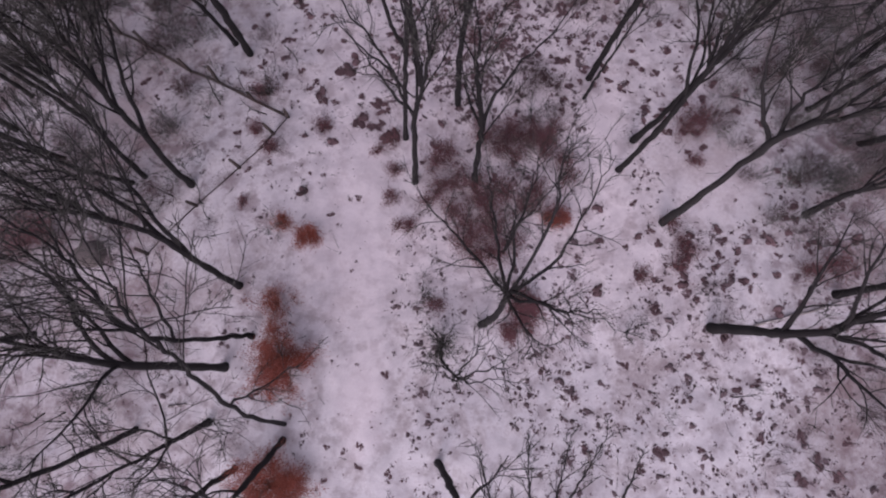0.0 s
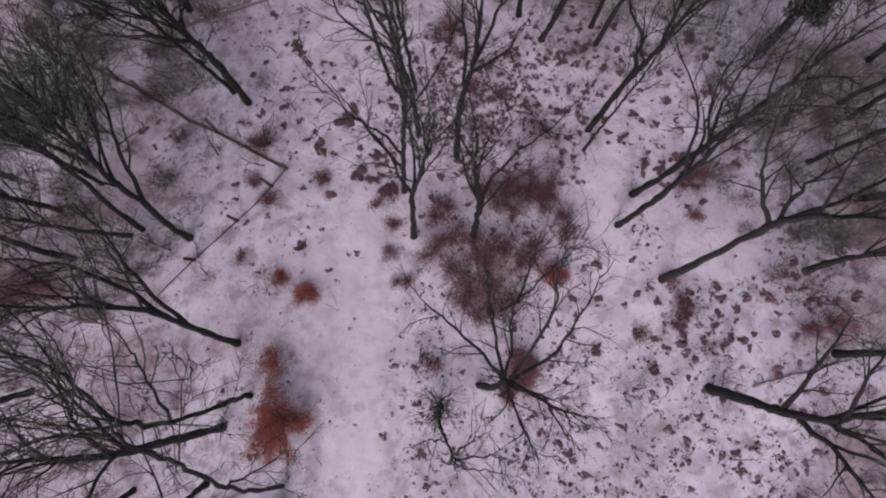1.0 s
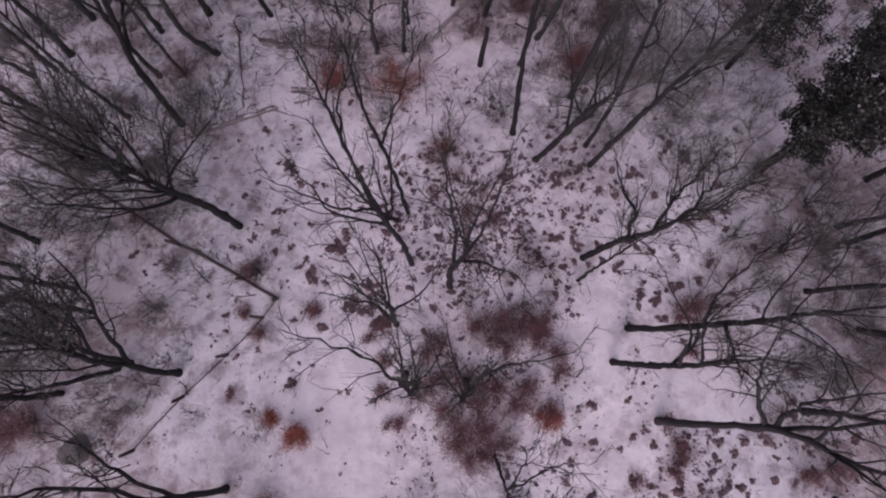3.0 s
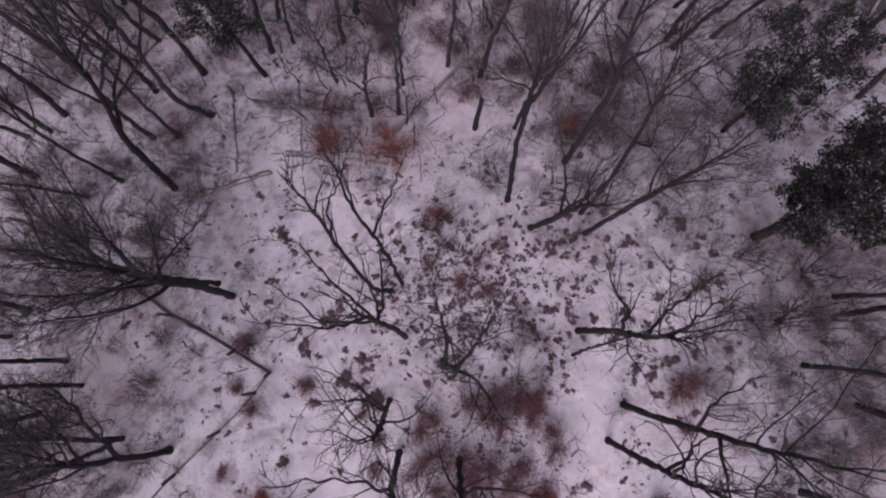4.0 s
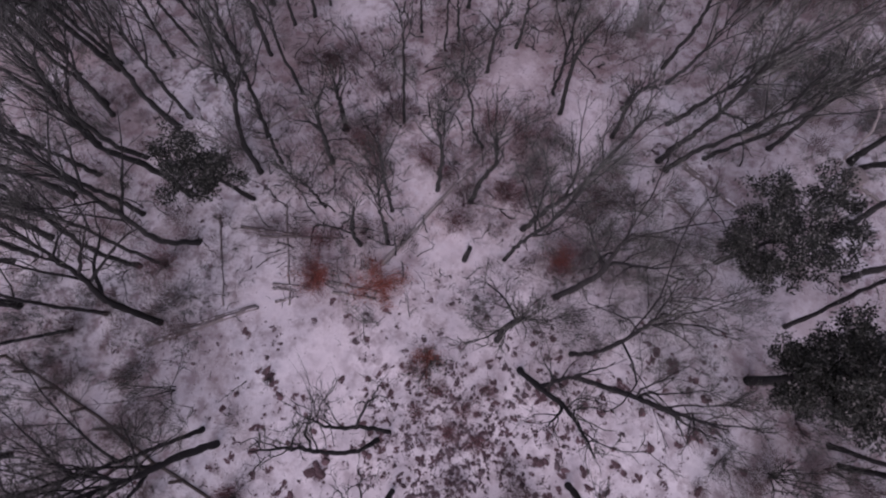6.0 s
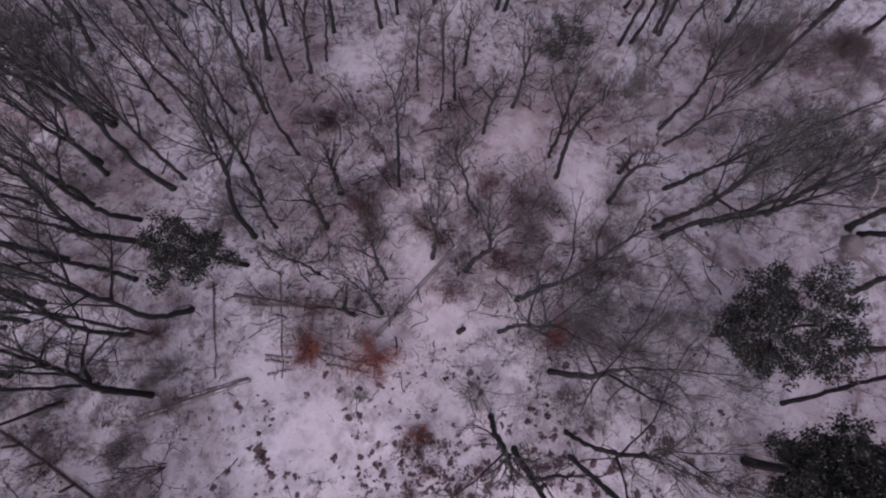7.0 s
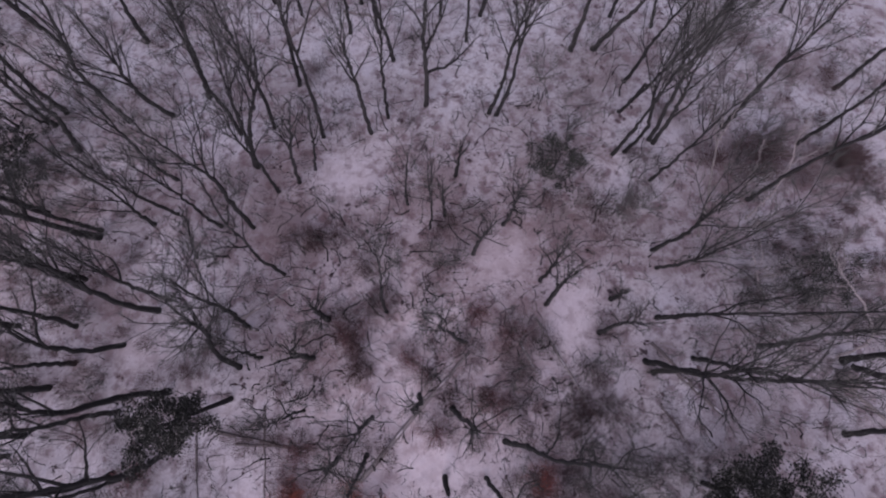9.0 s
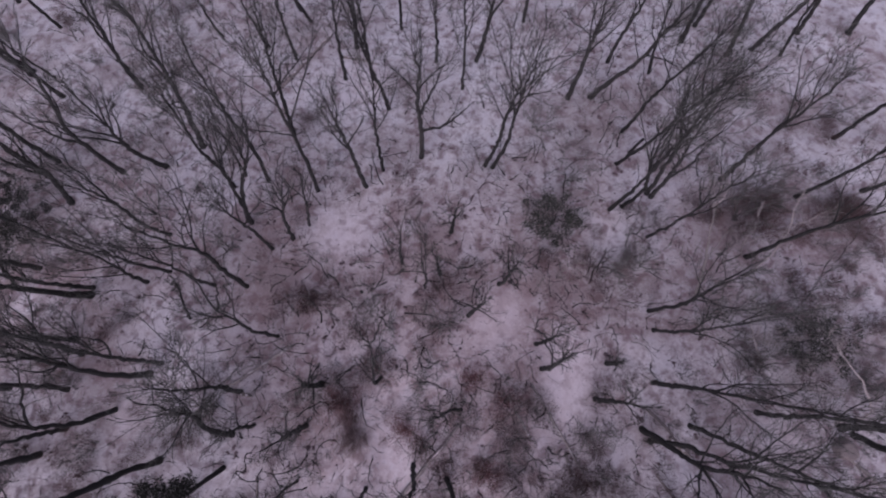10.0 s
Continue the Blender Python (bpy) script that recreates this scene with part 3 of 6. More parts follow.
bare_tree(-14.34, 29.96, 14.1, -0.016, -0.016, 0.185, 0.41, 11, 1.05, 39, stem=((-0, 0.02, 4.55), (-0.24, -0.31, 7.72), (-0.07, -0.06, 10.15), (0.35, 0.52, 12.3),))
bare_tree(-16.75, 25.33, 12.3, 0.030, 0.048, 0.149, 0.40, 9, 0.87, 40, stem=((0.07, 0.08, 3.71), (0.36, 0.65, 7.26), (0.65, 1.17, 9.81),))
bare_tree(-15.18, 25.44, 13.3, 0.009, 0.013, 0.117, 0.48, 9, 0.81, 41)
bare_tree(-22.99, 27.28, 13.0, 0.043, 0.078, 0.204, 0.38, 11, 0.86, 42)
bare_tree(-23.82, 22.99, 11.7, 0.017, 0.050, 0.232, 0.45, 11, 0.85, 44)
bare_tree(-19.01, 12.17, 13.1, 0.001, -0.012, 0.144, 0.43, 9, 1.10, 45)
bare_tree(-17.86, 10.93, 12.6, -0.006, 0.034, 0.127, 0.42, 9, 0.83, 46)
bare_tree(-19.92, 9.56, 15.1, 0.017, -0.068, 0.147, 0.40, 9, 1.01, 47)
bare_tree(-10.08, 31.46, 12.9, 0.176, 0.282, 0.180, 0.41, 11, 0.96, 48, stem=((-0, 0.58, 2.59), (0.45, 1.28, 5.04), (1.02, 1.93, 7.05), (0.94, 2.19, 8.4),), forks=(((0.88, 1.77, 6.55), (0.72, 2.18, 7.59), (0.2, 2.1, 8.53)),))
bare_tree(-9.90, 33.92, 13.7, 0.160, 0.083, 0.140, 0.36, 9, 1.05, 49)
bare_tree(-8.75, 32.06, 7.1, 0.089, 0.047, 0.104, 0.41, 8, 0.84, 50, tw=5, subs=5)
bare_tree(-5.57, 32.05, 7.0, 0.113, 0.038, 0.160, 0.38, 9, 1.02, 51, tw=5, subs=5, stem=((0.36, 0.13, 4.71), (0.62, 0.21, 6.7),), forks=(((0.62, 0.21, 6.7), (1.2, 0.64, 7.68)),))
bare_tree(-4.86, 34.50, 6.0, 0.095, 0.026, 0.182, 0.42, 11, 0.86, 52, tw=5, subs=5, stem=((0.28, 0.09, 3.41), (0.41, 0.3, 5.8),))
bare_tree(-3.42, 26.47, 6.5, 0.100, 0.031, 0.129, 0.35, 9, 1.05, 53, tw=5, subs=5, stem=((0.11, 0.05, 3.31), (0.72, 0.42, 6.3),))
bare_tree(-1.83, 26.60, 10.6, 0.086, 0.013, 0.116, 0.48, 9, 0.96, 54, tw=5, subs=5, stem=((0.33, 0.04, 3.97), (0.48, 0.07, 7.56), (0.77, 0.11, 10.25),))
bare_tree(-1.61, 28.68, 10.6, 0.024, 0.004, 0.107, 0.36, 9, 0.99, 55, tw=5, subs=5, stem=((0.11, 0.02, 4.05), (0.3, 0.04, 7.34),))
bare_tree(-1.08, 34.95, 8.0, 0.034, 0.003, 0.104, 0.49, 8, 0.85, 56, tw=5, subs=5, stem=((0.58, 0.13, 7.11), (0.45, 1.99, 7.74),), forks=(((0.45, 1.99, 7.74), (0.97, 2.79, 8.98)), ((0.47, 1.71, 7.65), (0.04, 2.35, 8.99)),))
bare_tree(-5.76, 28.98, 7.0, -0.053, -0.025, 0.082, 0.49, 8, 1.00, 57)
bare_tree(-1.96, 15.77, 13.0, -0.144, 0.130, 0.124, 0.50, 7, 0.81, 58, tw=6, subs=5, stem=((-0.49, -0.14, 1.79), (-0.75, 0.08, 3.58), (-1.13, 0.66, 6.79), (-1.36, 1.25, 9.48), (-1.58, 1.57, 11.37),), reach=0.55, forks=(((-1.27, 1.01, 8.4), (-1.19, 1.84, 9.48), (-0.66, 2.45, 10.26)),))
bare_tree(-1.34, 16.15, 12.0, -0.101, 0.175, 0.112, 0.50, 7, 1.02, 59, tw=6, subs=5, stem=((-0.34, 0.7, 3.81), (-0.62, 1.12, 6.32), (-1.01, 1.52, 9.13), (-1.13, 2, 11.32),), reach=0.55, forks=(((-0.62, 1.12, 6.32), (-0.14, 2.04, 7.56), (0.4, 2.68, 8.58)),))
bare_tree(-1.11, 13.36, 12.0, -0.050, 0.058, 0.144, 0.50, 7, 1.13, 60, tw=6, subs=5, stem=((-0.19, 0.26, 4.31), (-0.4, 0.35, 6.64), (-0.73, 0.48, 10.07), (-0.92, 0.83, 11.64),), reach=0.55, forks=(((-0.4, 0.35, 6.64), (-1.09, 0.32, 7.5), (-2.06, 0.29, 8.86), (-2.53, 0.75, 10.12)), ((-0.44, 0.36, 6.98), (-0.52, 1.01, 7.58), (-0.7, 1.8, 8.48)), ((-0.44, 0.36, 6.98), (-1.32, 1.13, 8.48), (-1.94, 1.86, 9.8)), ((-0.44, 0.36, 6.98), (-0.29, 1.07, 7.56), (-0.14, 2.36, 8.92)), ((-0.62, 0.44, 8.87), (-1.35, 0.01, 10.11), (-2.18, 0.03, 11.43)),))
bare_tree(1.13, 29.99, 8.9, 0.039, -0.001, 0.136, 0.43, 9, 0.89, 61, tw=5, subs=5, stem=((0.24, -0.02, 3.73), (0.35, -0.01, 6.12), (0.19, -0, 8.11),))
bare_tree(3.14, 29.22, 9.4, 0.097, -0.019, 0.148, 0.43, 9, 1.08, 62, tw=5, subs=5, stem=((0.34, -0.07, 3.81), (0.79, -0.19, 6.42), (0.64, -0.12, 8.71),))
bare_tree(5.04, 25.50, 15.2, 0.047, -0.018, 0.126, 0.37, 9, 1.14, 63)
bare_tree(7.85, 23.31, 13.3, 0.007, -0.005, 0.162, 0.39, 7, 1.12, 64, tw=6, subs=6, stem=((0.06, -0.05, 4.79), (0.03, -0.03, 8.08), (-0.26, 0.19, 10.21), (-0.5, 0.35, 12.44),))
bare_tree(15.43, 31.36, 13.4, 0.282, 0.049, 0.169, 0.44, 9, 0.94, 65, stem=((0.75, 0.18, 2.71), (1.6, -0.09, 5.52), (2.56, -0.08, 8.89),))
bare_tree(18.04, 32.25, 13.2, 0.094, -0.094, 0.145, 0.39, 9, 1.10, 66)
bare_tree(12.34, 33.77, 6.0, -0.061, 0.037, 0.138, 0.41, 9, 0.89, 67, tw=5, subs=5, stem=((-0.25, 0.26, 4.95), (0.58, 0.06, 5.8),))
bare_tree(22.43, 33.03, 11.8, -0.044, 0.050, 0.155, 0.46, 9, 1.14, 68)
bare_tree(23.95, 18.18, 14.5, -0.009, 0.052, 0.182, 0.49, 11, 1.06, 69)
bare_tree(21.63, 15.42, 14.2, 0.002, -0.062, 0.143, 0.36, 9, 0.86, 70)
bare_tree(19.13, 11.90, 15.1, -0.010, -0.064, 0.136, 0.39, 9, 0.96, 71)
bare_tree(-16.14, 35.00, 12.8, 0.081, 0.121, 0.192, 0.44, 11, 0.80, 72, stem=((-0.04, 0.03, 3.53), (0.16, 0.32, 6.18), (0.52, 0.8, 9.13), (0.73, 1.08, 11.22),))
bare_tree(-21.21, 36.22, 11.8, 0.049, 0.086, 0.193, 0.44, 9, 1.15, 73, stem=((0.27, 0.57, 3.37), (0.45, 0.98, 5.78),))
bare_tree(-21.84, 37.09, 12.6, 0.039, 0.067, 0.161, 0.42, 9, 1.00, 74)
bare_tree(-15.47, 35.70, 14.9, 0.121, 0.157, 0.144, 0.42, 9, 0.84, 75, stem=((0.14, 0.26, 3.53), (0.29, 0.49, 6.02), (0.46, 0.72, 8.19),))
bare_tree(-17.97, 32.79, 13.3, -0.011, -0.027, 0.177, 0.41, 9, 0.81, 76, stem=((-0.15, -0.38, 2.85), (-0.1, -0.26, 5.64), (0.03, 0.04, 7.75), (0.39, 0.8, 9.98),), forks=(((-0.06, -0.17, 6.27), (0.47, 1.16, 7.93), (1.26, 2.44, 9.27)),))
bare_tree(-20.95, 31.61, 13.0, -0.004, -0.012, 0.152, 0.49, 9, 0.87, 77, stem=((-0.02, -0.04, 3.05), (-0.05, -0.35, 5.88),))
bare_tree(-25.67, 33.97, 14.7, -0.018, -0.050, 0.166, 0.39, 9, 0.88, 78)
bare_tree(-17.30, 28.74, 14.8, 0.007, 0.027, 0.154, 0.36, 9, 1.12, 79)
bare_tree(6.22, 27.42, 12.5, 0.217, 0.123, 0.151, 0.55, 7, 0.86, 80, tw=5, subs=5, stem=((0.83, 0.22, 3.55), (1.56, 0.15, 6.5), (2.45, 0.86, 10.75),), reach=0.7, forks=(((1.23, 0.18, 5.17), (1.6, 1.29, 6.55), (1.47, 2.47, 7.81)),))
bare_tree(9.14, 35.57, 7.0, -0.037, 0.023, 0.155, 0.43, 9, 1.05, 81, tw=5, subs=5, stem=((-0.46, 0.31, 5.67), (0.18, 1.18, 6.78),))
bare_tree(8.93, 37.00, 9.5, -0.011, 0.006, 0.130, 0.41, 9, 1.00, 82, tw=5, subs=5, stem=((-0.11, 0.07, 0.29), (-0.22, 0.15, 4.04), (-0.46, 0.29, 6.79),))
bare_tree(13.34, 35.92, 3.2, -0.045, 0.043, 0.146, 0.48, 9, 0.83, 84, tw=5, subs=5, stem=((-0.1, 0.08, 2.97),))
bare_tree(16.13, 34.77, 14.4, 0.244, -0.064, 0.165, 0.49, 9, 0.81, 85, stem=((0.7, -0.1, 2.91), (1.32, -0.29, 5.48),))
bare_tree(4.46, 38.93, 6.0, 0.100, -0.020, 0.132, 0.44, 9, 0.84, 86, tw=5, subs=5, stem=((0.21, -0.01, 4.21), (0.86, 0.35, 5.82),))
bare_tree(-0.01, 42.57, 8.8, 0.059, 0.004, 0.094, 0.34, 8, 1.09, 87, tw=5, subs=5)
bare_tree(2.59, 41.69, 5.5, -0.000, 0.000, 0.107, 0.37, 8, 1.09, 88, tw=5, subs=5, stem=((-0.16, 0.29, 5.33),))
bare_tree(3.36, 44.84, 5.5, 0.015, -0.001, 0.130, 0.37, 9, 1.12, 89, tw=5, subs=5, stem=((0.19, 0.15, 5.33),))
bare_tree(6.59, 41.07, 8.3, 0.008, -0.002, 0.122, 0.44, 9, 1.15, 90, tw=5, subs=5)
bare_tree(-6.85, 45.39, 7.4, 0.203, 0.071, 0.102, 0.35, 8, 1.03, 91, tw=5, subs=5, stem=((1.01, 0.34, 4.59), (1.2, 1.41, 7.16),))
bare_tree(-7.90, 44.36, 8.3, 0.188, 0.076, 0.134, 0.37, 9, 1.04, 92, tw=5, subs=5, stem=((0.58, 0.24, 3.85), (1.58, 0.57, 7.58),))
bare_tree(-9.29, 43.61, 11.3, 0.198, 0.096, 0.118, 0.43, 8, 1.00, 93, tw=6, stem=((0.38, 0.14, 4.59), (0.48, 0.09, 8.12), (0.81, 0.21, 10.91),))
bare_tree(-11.34, 45.79, 15.1, 0.103, 0.060, 0.177, 0.42, 9, 1.00, 94, tw=6, stem=((0.78, 0.43, 3.29), (1.76, 0.91, 6), (2.37, 1.15, 7.03), (2.9, 1.37, 8.96),))
bare_tree(-11.12, 45.61, 13.7, 0.195, 0.101, 0.141, 0.36, 9, 0.90, 95, tw=6)
bare_tree(-10.67, 40.85, 14.5, 0.024, 0.017, 0.163, 0.42, 9, 1.15, 96, tw=5, subs=6, stem=((0.23, 0.31, 4.43), (0.52, 0.71, 7.3), (0.48, 0.61, 10.11),))
bare_tree(-13.01, 40.94, 11.2, 0.029, 0.025, 0.117, 0.49, 8, 0.94, 97, tw=6)
bare_tree(-17.10, 44.76, 10.6, 0.082, 0.073, 0.130, 0.47, 8, 0.93, 98, stem=((-0.07, -0.09, 2.79), (0.3, 0.26, 6.28), (0.37, 0.31, 8.95), (-1.05, 1.43, 10.28),), forks=(((0.3, 0.26, 6.28), (-0.21, 1.16, 8.78), (-0.31, 1.9, 10.56)),))
bare_tree(-16.33, 41.93, 11.1, 0.015, 0.016, 0.124, 0.47, 8, 0.92, 99, stem=((-0.09, -0.12, 3.83), (-0.05, -0.08, 5.64),))
bare_tree(-22.22, 50.08, 13.1, -0.036, -0.033, 0.191, 0.37, 9, 0.86, 100, stem=((0.04, 0.16, 3.29), (0.21, 0.48, 6.04), (0.87, 1.46, 8.99), (1.31, 2.01, 10.9),), forks=(((0.14, 0.34, 4.8), (-0.57, 0.07, 6.38), (-1.26, 0.36, 8.26)),))
bare_tree(-25.67, 47.45, 12.1, 0.101, 0.114, 0.213, 0.41, 9, 1.07, 101, stem=((0.7, 0.95, 3.27), (0.88, 1.15, 5.68),))
bare_tree(-17.87, 41.14, 13.8, 0.026, 0.029, 0.142, 0.37, 9, 1.14, 102, stem=((0.09, 0.16, 2.27), (0.27, 0.52, 4.84),))
bare_tree(-2.96, 48.53, 12.1, 0.068, 0.014, 0.159, 0.44, 9, 0.86, 103, tw=6, stem=((-0.05, -0.03, 4.13), (-0.04, -0.05, 7.2), (-0.06, -0.08, 10.33),))
bare_tree(-6.54, 48.22, 15.4, 0.025, 0.009, 0.142, 0.41, 9, 1.05, 104, tw=6, stem=((0.38, 0.2, 4.31), (0.64, 0.32, 7.8), (0.87, 0.44, 11.63), (1.15, 0.56, 14.14),))
bare_tree(17.99, 47.83, 15.3, -0.101, 0.067, 0.165, 0.48, 9, 1.06, 105, stem=((-0.19, 0.13, 3.19), (-0.51, 0.34, 5.86), (-0.91, 0.59, 8.07),), forks=(((-0.26, 0.18, 3.72), (0.36, 0.42, 5.2), (0.57, 0.84, 6.28)),))
bare_tree(15.73, 47.03, 15.0, -0.015, 0.009, 0.143, 0.40, 9, 1.08, 106, tw=6, stem=((0.07, -0.05, 3.65), (-0.51, 0.34, 6.16), (-1.06, 0.64, 8.27),))
bare_tree(14.81, 46.78, 14.3, -0.029, 0.016, 0.142, 0.48, 9, 0.81, 107, tw=6)
bare_tree(27.60, 32.17, 12.5, -0.021, 0.065, 0.209, 0.43, 11, 1.14, 108)
bare_tree(28.24, 31.79, 12.0, 0.046, -0.161, 0.211, 0.47, 11, 1.11, 109)
bare_tree(26.46, 27.91, 12.6, -0.030, 0.170, 0.183, 0.41, 9, 0.99, 110)
bare_tree(20.67, 21.61, 15.2, 0.007, 0.220, 0.132, 0.40, 9, 1.09, 111)
bare_tree(24.88, 24.39, 14.8, -0.002, 0.087, 0.191, 0.37, 11, 1.13, 112)
bare_tree(-20.08, 21.56, 11.5, 0.033, -0.218, 0.110, 0.45, 8, 1.02, 113)
bare_tree(-18.77, 50.49, 12.5, -0.011, -0.017, 0.189, 0.36, 9, 1.03, 115, stem=((-0.31, -0.32, 3.05), (-0.18, -0.19, 5.6), (0.06, 0.03, 7.19),))
bare_tree(-23.16, 58.48, 15.1, 0.100, 0.108, 0.219, 0.37, 9, 0.84, 116, stem=((0.33, 0.33, 3.65), (0.84, 0.83, 6.76),))
bare_tree(-28.04, 51.16, 14.8, 0.053, 0.106, 0.194, 0.44, 9, 1.05, 117)
bare_tree(-28.61, 50.03, 12.5, 0.036, 0.080, 0.194, 0.37, 9, 0.94, 118)
bare_tree(-16.18, 52.23, 13.6, 0.151, 0.160, 0.225, 0.37, 11, 1.13, 121)
bare_tree(-12.95, 48.56, 11.8, 0.037, 0.047, 0.138, 0.43, 9, 0.94, 122, tw=6, stem=((0.3, 0.3, 3.25), (0.29, 0.32, 5.68), (0.62, 0.65, 8.85), (0.89, 0.92, 11.2),))
bare_tree(-10.43, 49.09, 15.1, 0.084, 0.080, 0.152, 0.38, 9, 1.08, 126, tw=6)
bare_tree(-9.04, 53.13, 13.8, 0.145, 0.087, 0.176, 0.43, 9, 0.96, 127, tw=6)
bare_tree(-9.92, 61.02, 11.7, 0.081, 0.040, 0.140, 0.38, 8, 1.06, 131, tw=6)
bare_tree(-9.29, 65.53, 11.0, -0.139, -0.060, 0.150, 0.46, 8, 0.83, 132, tw=6)
bare_tree(-5.44, 58.73, 13.1, 0.102, 0.033, 0.150, 0.41, 9, 1.11, 133, tw=6)
bare_tree(-4.80, 62.18, 13.5, 0.119, 0.032, 0.178, 0.42, 9, 1.07, 134, tw=6)
bare_tree(-3.08, 58.70, 13.4, -0.013, -0.004, 0.148, 0.37, 9, 1.14, 135, tw=6)
bare_tree(-1.68, 55.60, 14.2, -0.054, -0.014, 0.158, 0.44, 9, 1.00, 136, tw=6)
bare_tree(-1.78, 49.90, 13.8, 0.066, 0.020, 0.128, 0.42, 9, 0.95, 137, tw=6)
bare_tree(1.07, 51.04, 12.3, 0.012, 0.001, 0.195, 0.41, 11, 1.04, 139, tw=6, stem=((0.17, 0.01, 4.43), (0.03, 0, 7.78), (0.25, 0.02, 10.49), (0.15, 1.02, 11.92),), forks=(((0.16, 0.01, 4.6), (1.69, -0.19, 5.66), (2.57, -0.08, 6.7)), ((0.09, 0, 6.44), (0.82, 0.59, 8.06), (1.33, 0.96, 9.18)),))
bare_tree(2.05, 60.50, 9.9, 0.030, 0.001, 0.132, 0.45, 8, 0.99, 140, tw=6)
bare_tree(4.22, 57.65, 12.6, -0.039, 0.002, 0.126, 0.36, 8, 0.89, 141, tw=6)
bare_tree(5.44, 60.63, 13.6, 0.130, -0.019, 0.190, 0.34, 9, 1.07, 142, tw=6)
bare_tree(4.01, 33.07, 8.6, 0.0, 0.05, 0.1, 0.5, 8, 0.95, 240, tw=6, subs=6, stem=((-0.71, 0.17, 2.13), (-0.95, 0.3, 4.84), (-1.53, 0.41, 7.53),))
bare_tree(5.88, 50.34, 13.8, 0.089, -0.024, 0.145, 0.45, 9, 0.97, 143, tw=6, stem=((0.48, -0.15, 4.37), (0.59, -0.17, 7.84), (0.81, -0.22, 10.71), (1.24, 0.13, 13.38),))
bare_tree(6.43, 50.19, 15.1, 0.105, -0.036, 0.144, 0.48, 9, 0.82, 144, tw=6, stem=((0.45, -0.16, 4.65), (0.5, -0.15, 8.04), (0.61, -0.18, 11.33),))
bare_tree(1.58, 40.79, 9.6, 0.020, 0.005, 0.085, 0.44, 8, 1.07, 147, tw=5, subs=5)
bare_tree(12.73, 56.74, 13.9, -0.035, 0.017, 0.201, 0.36, 9, 1.13, 148, tw=6, stem=((-0.01, 0.01, 3.79), (-0.08, 0.04, 6.78), (-0.18, 0.09, 8.31),))
bare_tree(14.60, 56.91, 13.4, 0.128, -0.085, 0.203, 0.44, 9, 1.14, 149, tw=6, stem=((0.67, -0.47, 3.67), (1.38, -1.03, 6.94), (1.62, -1.17, 9.73),))
bare_tree(16.53, 60.71, 11.8, 0.001, -0.001, 0.159, 0.38, 9, 0.85, 150)
bare_tree(19.87, 59.59, 12.7, -0.184, 0.121, 0.120, 0.48, 8, 0.87, 151)
bare_tree(16.66, 53.49, 14.3, 0.059, -0.051, 0.143, 0.48, 9, 1.13, 152)
bare_tree(15.82, 50.65, 15.4, 0.072, -0.072, 0.136, 0.40, 9, 0.85, 153, tw=6)
bare_tree(17.79, 48.18, 13.8, -0.107, 0.118, 0.168, 0.43, 9, 1.11, 156)
bare_tree(23.40, 63.28, 13.5, -0.068, 0.051, 0.218, 0.48, 9, 0.89, 157)
bare_tree(27.14, 61.97, 13.9, -0.167, 0.143, 0.200, 0.38, 9, 0.81, 158)
bare_tree(29.66, 62.79, 14.2, 0.006, -0.006, 0.207, 0.50, 9, 1.13, 159)
bare_tree(23.63, 49.48, 13.1, -0.047, 0.071, 0.183, 0.45, 9, 0.89, 160)
bare_tree(32.06, 62.16, 10.3, -0.161, 0.150, 0.141, 0.39, 8, 0.86, 161)
bare_tree(-8.04, 37.46, 9.6, 0.009, 0.070, 0.118, 0.41, 9, 1.00, 164, tw=5, subs=6, stem=((-0.07, 0.16, 4.59), (0.22, 0.55, 7.32), (0.19, 0.82, 9.31),), forks=(((0.19, 0.82, 9.31), (0.64, 1.63, 10.59)), ((0.19, 0.82, 9.31), (-0.62, 2.35, 10.59)),))
bare_tree(-14.24, 38.63, 4.5, 0.051, 0.214, 0.096, 0.36, 8, 0.91, 165, tw=6, stem=((0.42, 0.82, 1.97), (0.82, 1.49, 3.24),))
bare_tree(-21.77, 40.26, 12.2, -0.010, -0.069, 0.254, 0.44, 11, 0.95, 167)
bare_tree(-21.80, 40.75, 12.4, -0.004, -0.022, 0.164, 0.35, 9, 0.95, 168)
bare_tree(-21.55, 33.94, 14.6, -0.009, 0.126, 0.159, 0.49, 9, 1.01, 171)
bare_tree(15.05, 32.05, 12.9, -0.024, -0.063, 0.175, 0.37, 11, 1.10, 173, stem=((-0.13, -0.36, 4.59), (-0.2, -0.57, 7.44), (-0.13, -0.27, 10.35),), forks=(((-0.2, -0.57, 7.44), (-0.2, -1.47, 8.62), (-0.35, -2.03, 9.2)),))
bare_tree(16.56, 39.36, 12.8, -0.021, 0.078, 0.153, 0.45, 9, 1.07, 174, stem=((0.17, -0.03, 3.59), (0.12, 0.13, 5.7), (-0.04, 0.37, 7.33),))
bare_tree(16.66, 38.09, 14.7, -0.017, 0.086, 0.121, 0.41, 9, 0.81, 175, stem=((0.37, -0.3, 3.15), (0.45, -0.28, 5.64),))
bare_tree(17.23, 44.66, 13.2, -0.001, 0.003, 0.113, 0.42, 8, 1.00, 178)
bare_tree(24.08, 43.30, 15.3, 0.002, -0.007, 0.156, 0.49, 9, 1.11, 179)
bare_tree(-19.49, 0.44, 15.1, -0.001, -0.100, 0.158, 0.37, 11, 1.09, 180)
bare_tree(-18.57, 6.88, 12.1, -0.001, 0.039, 0.163, 0.45, 11, 1.02, 181)
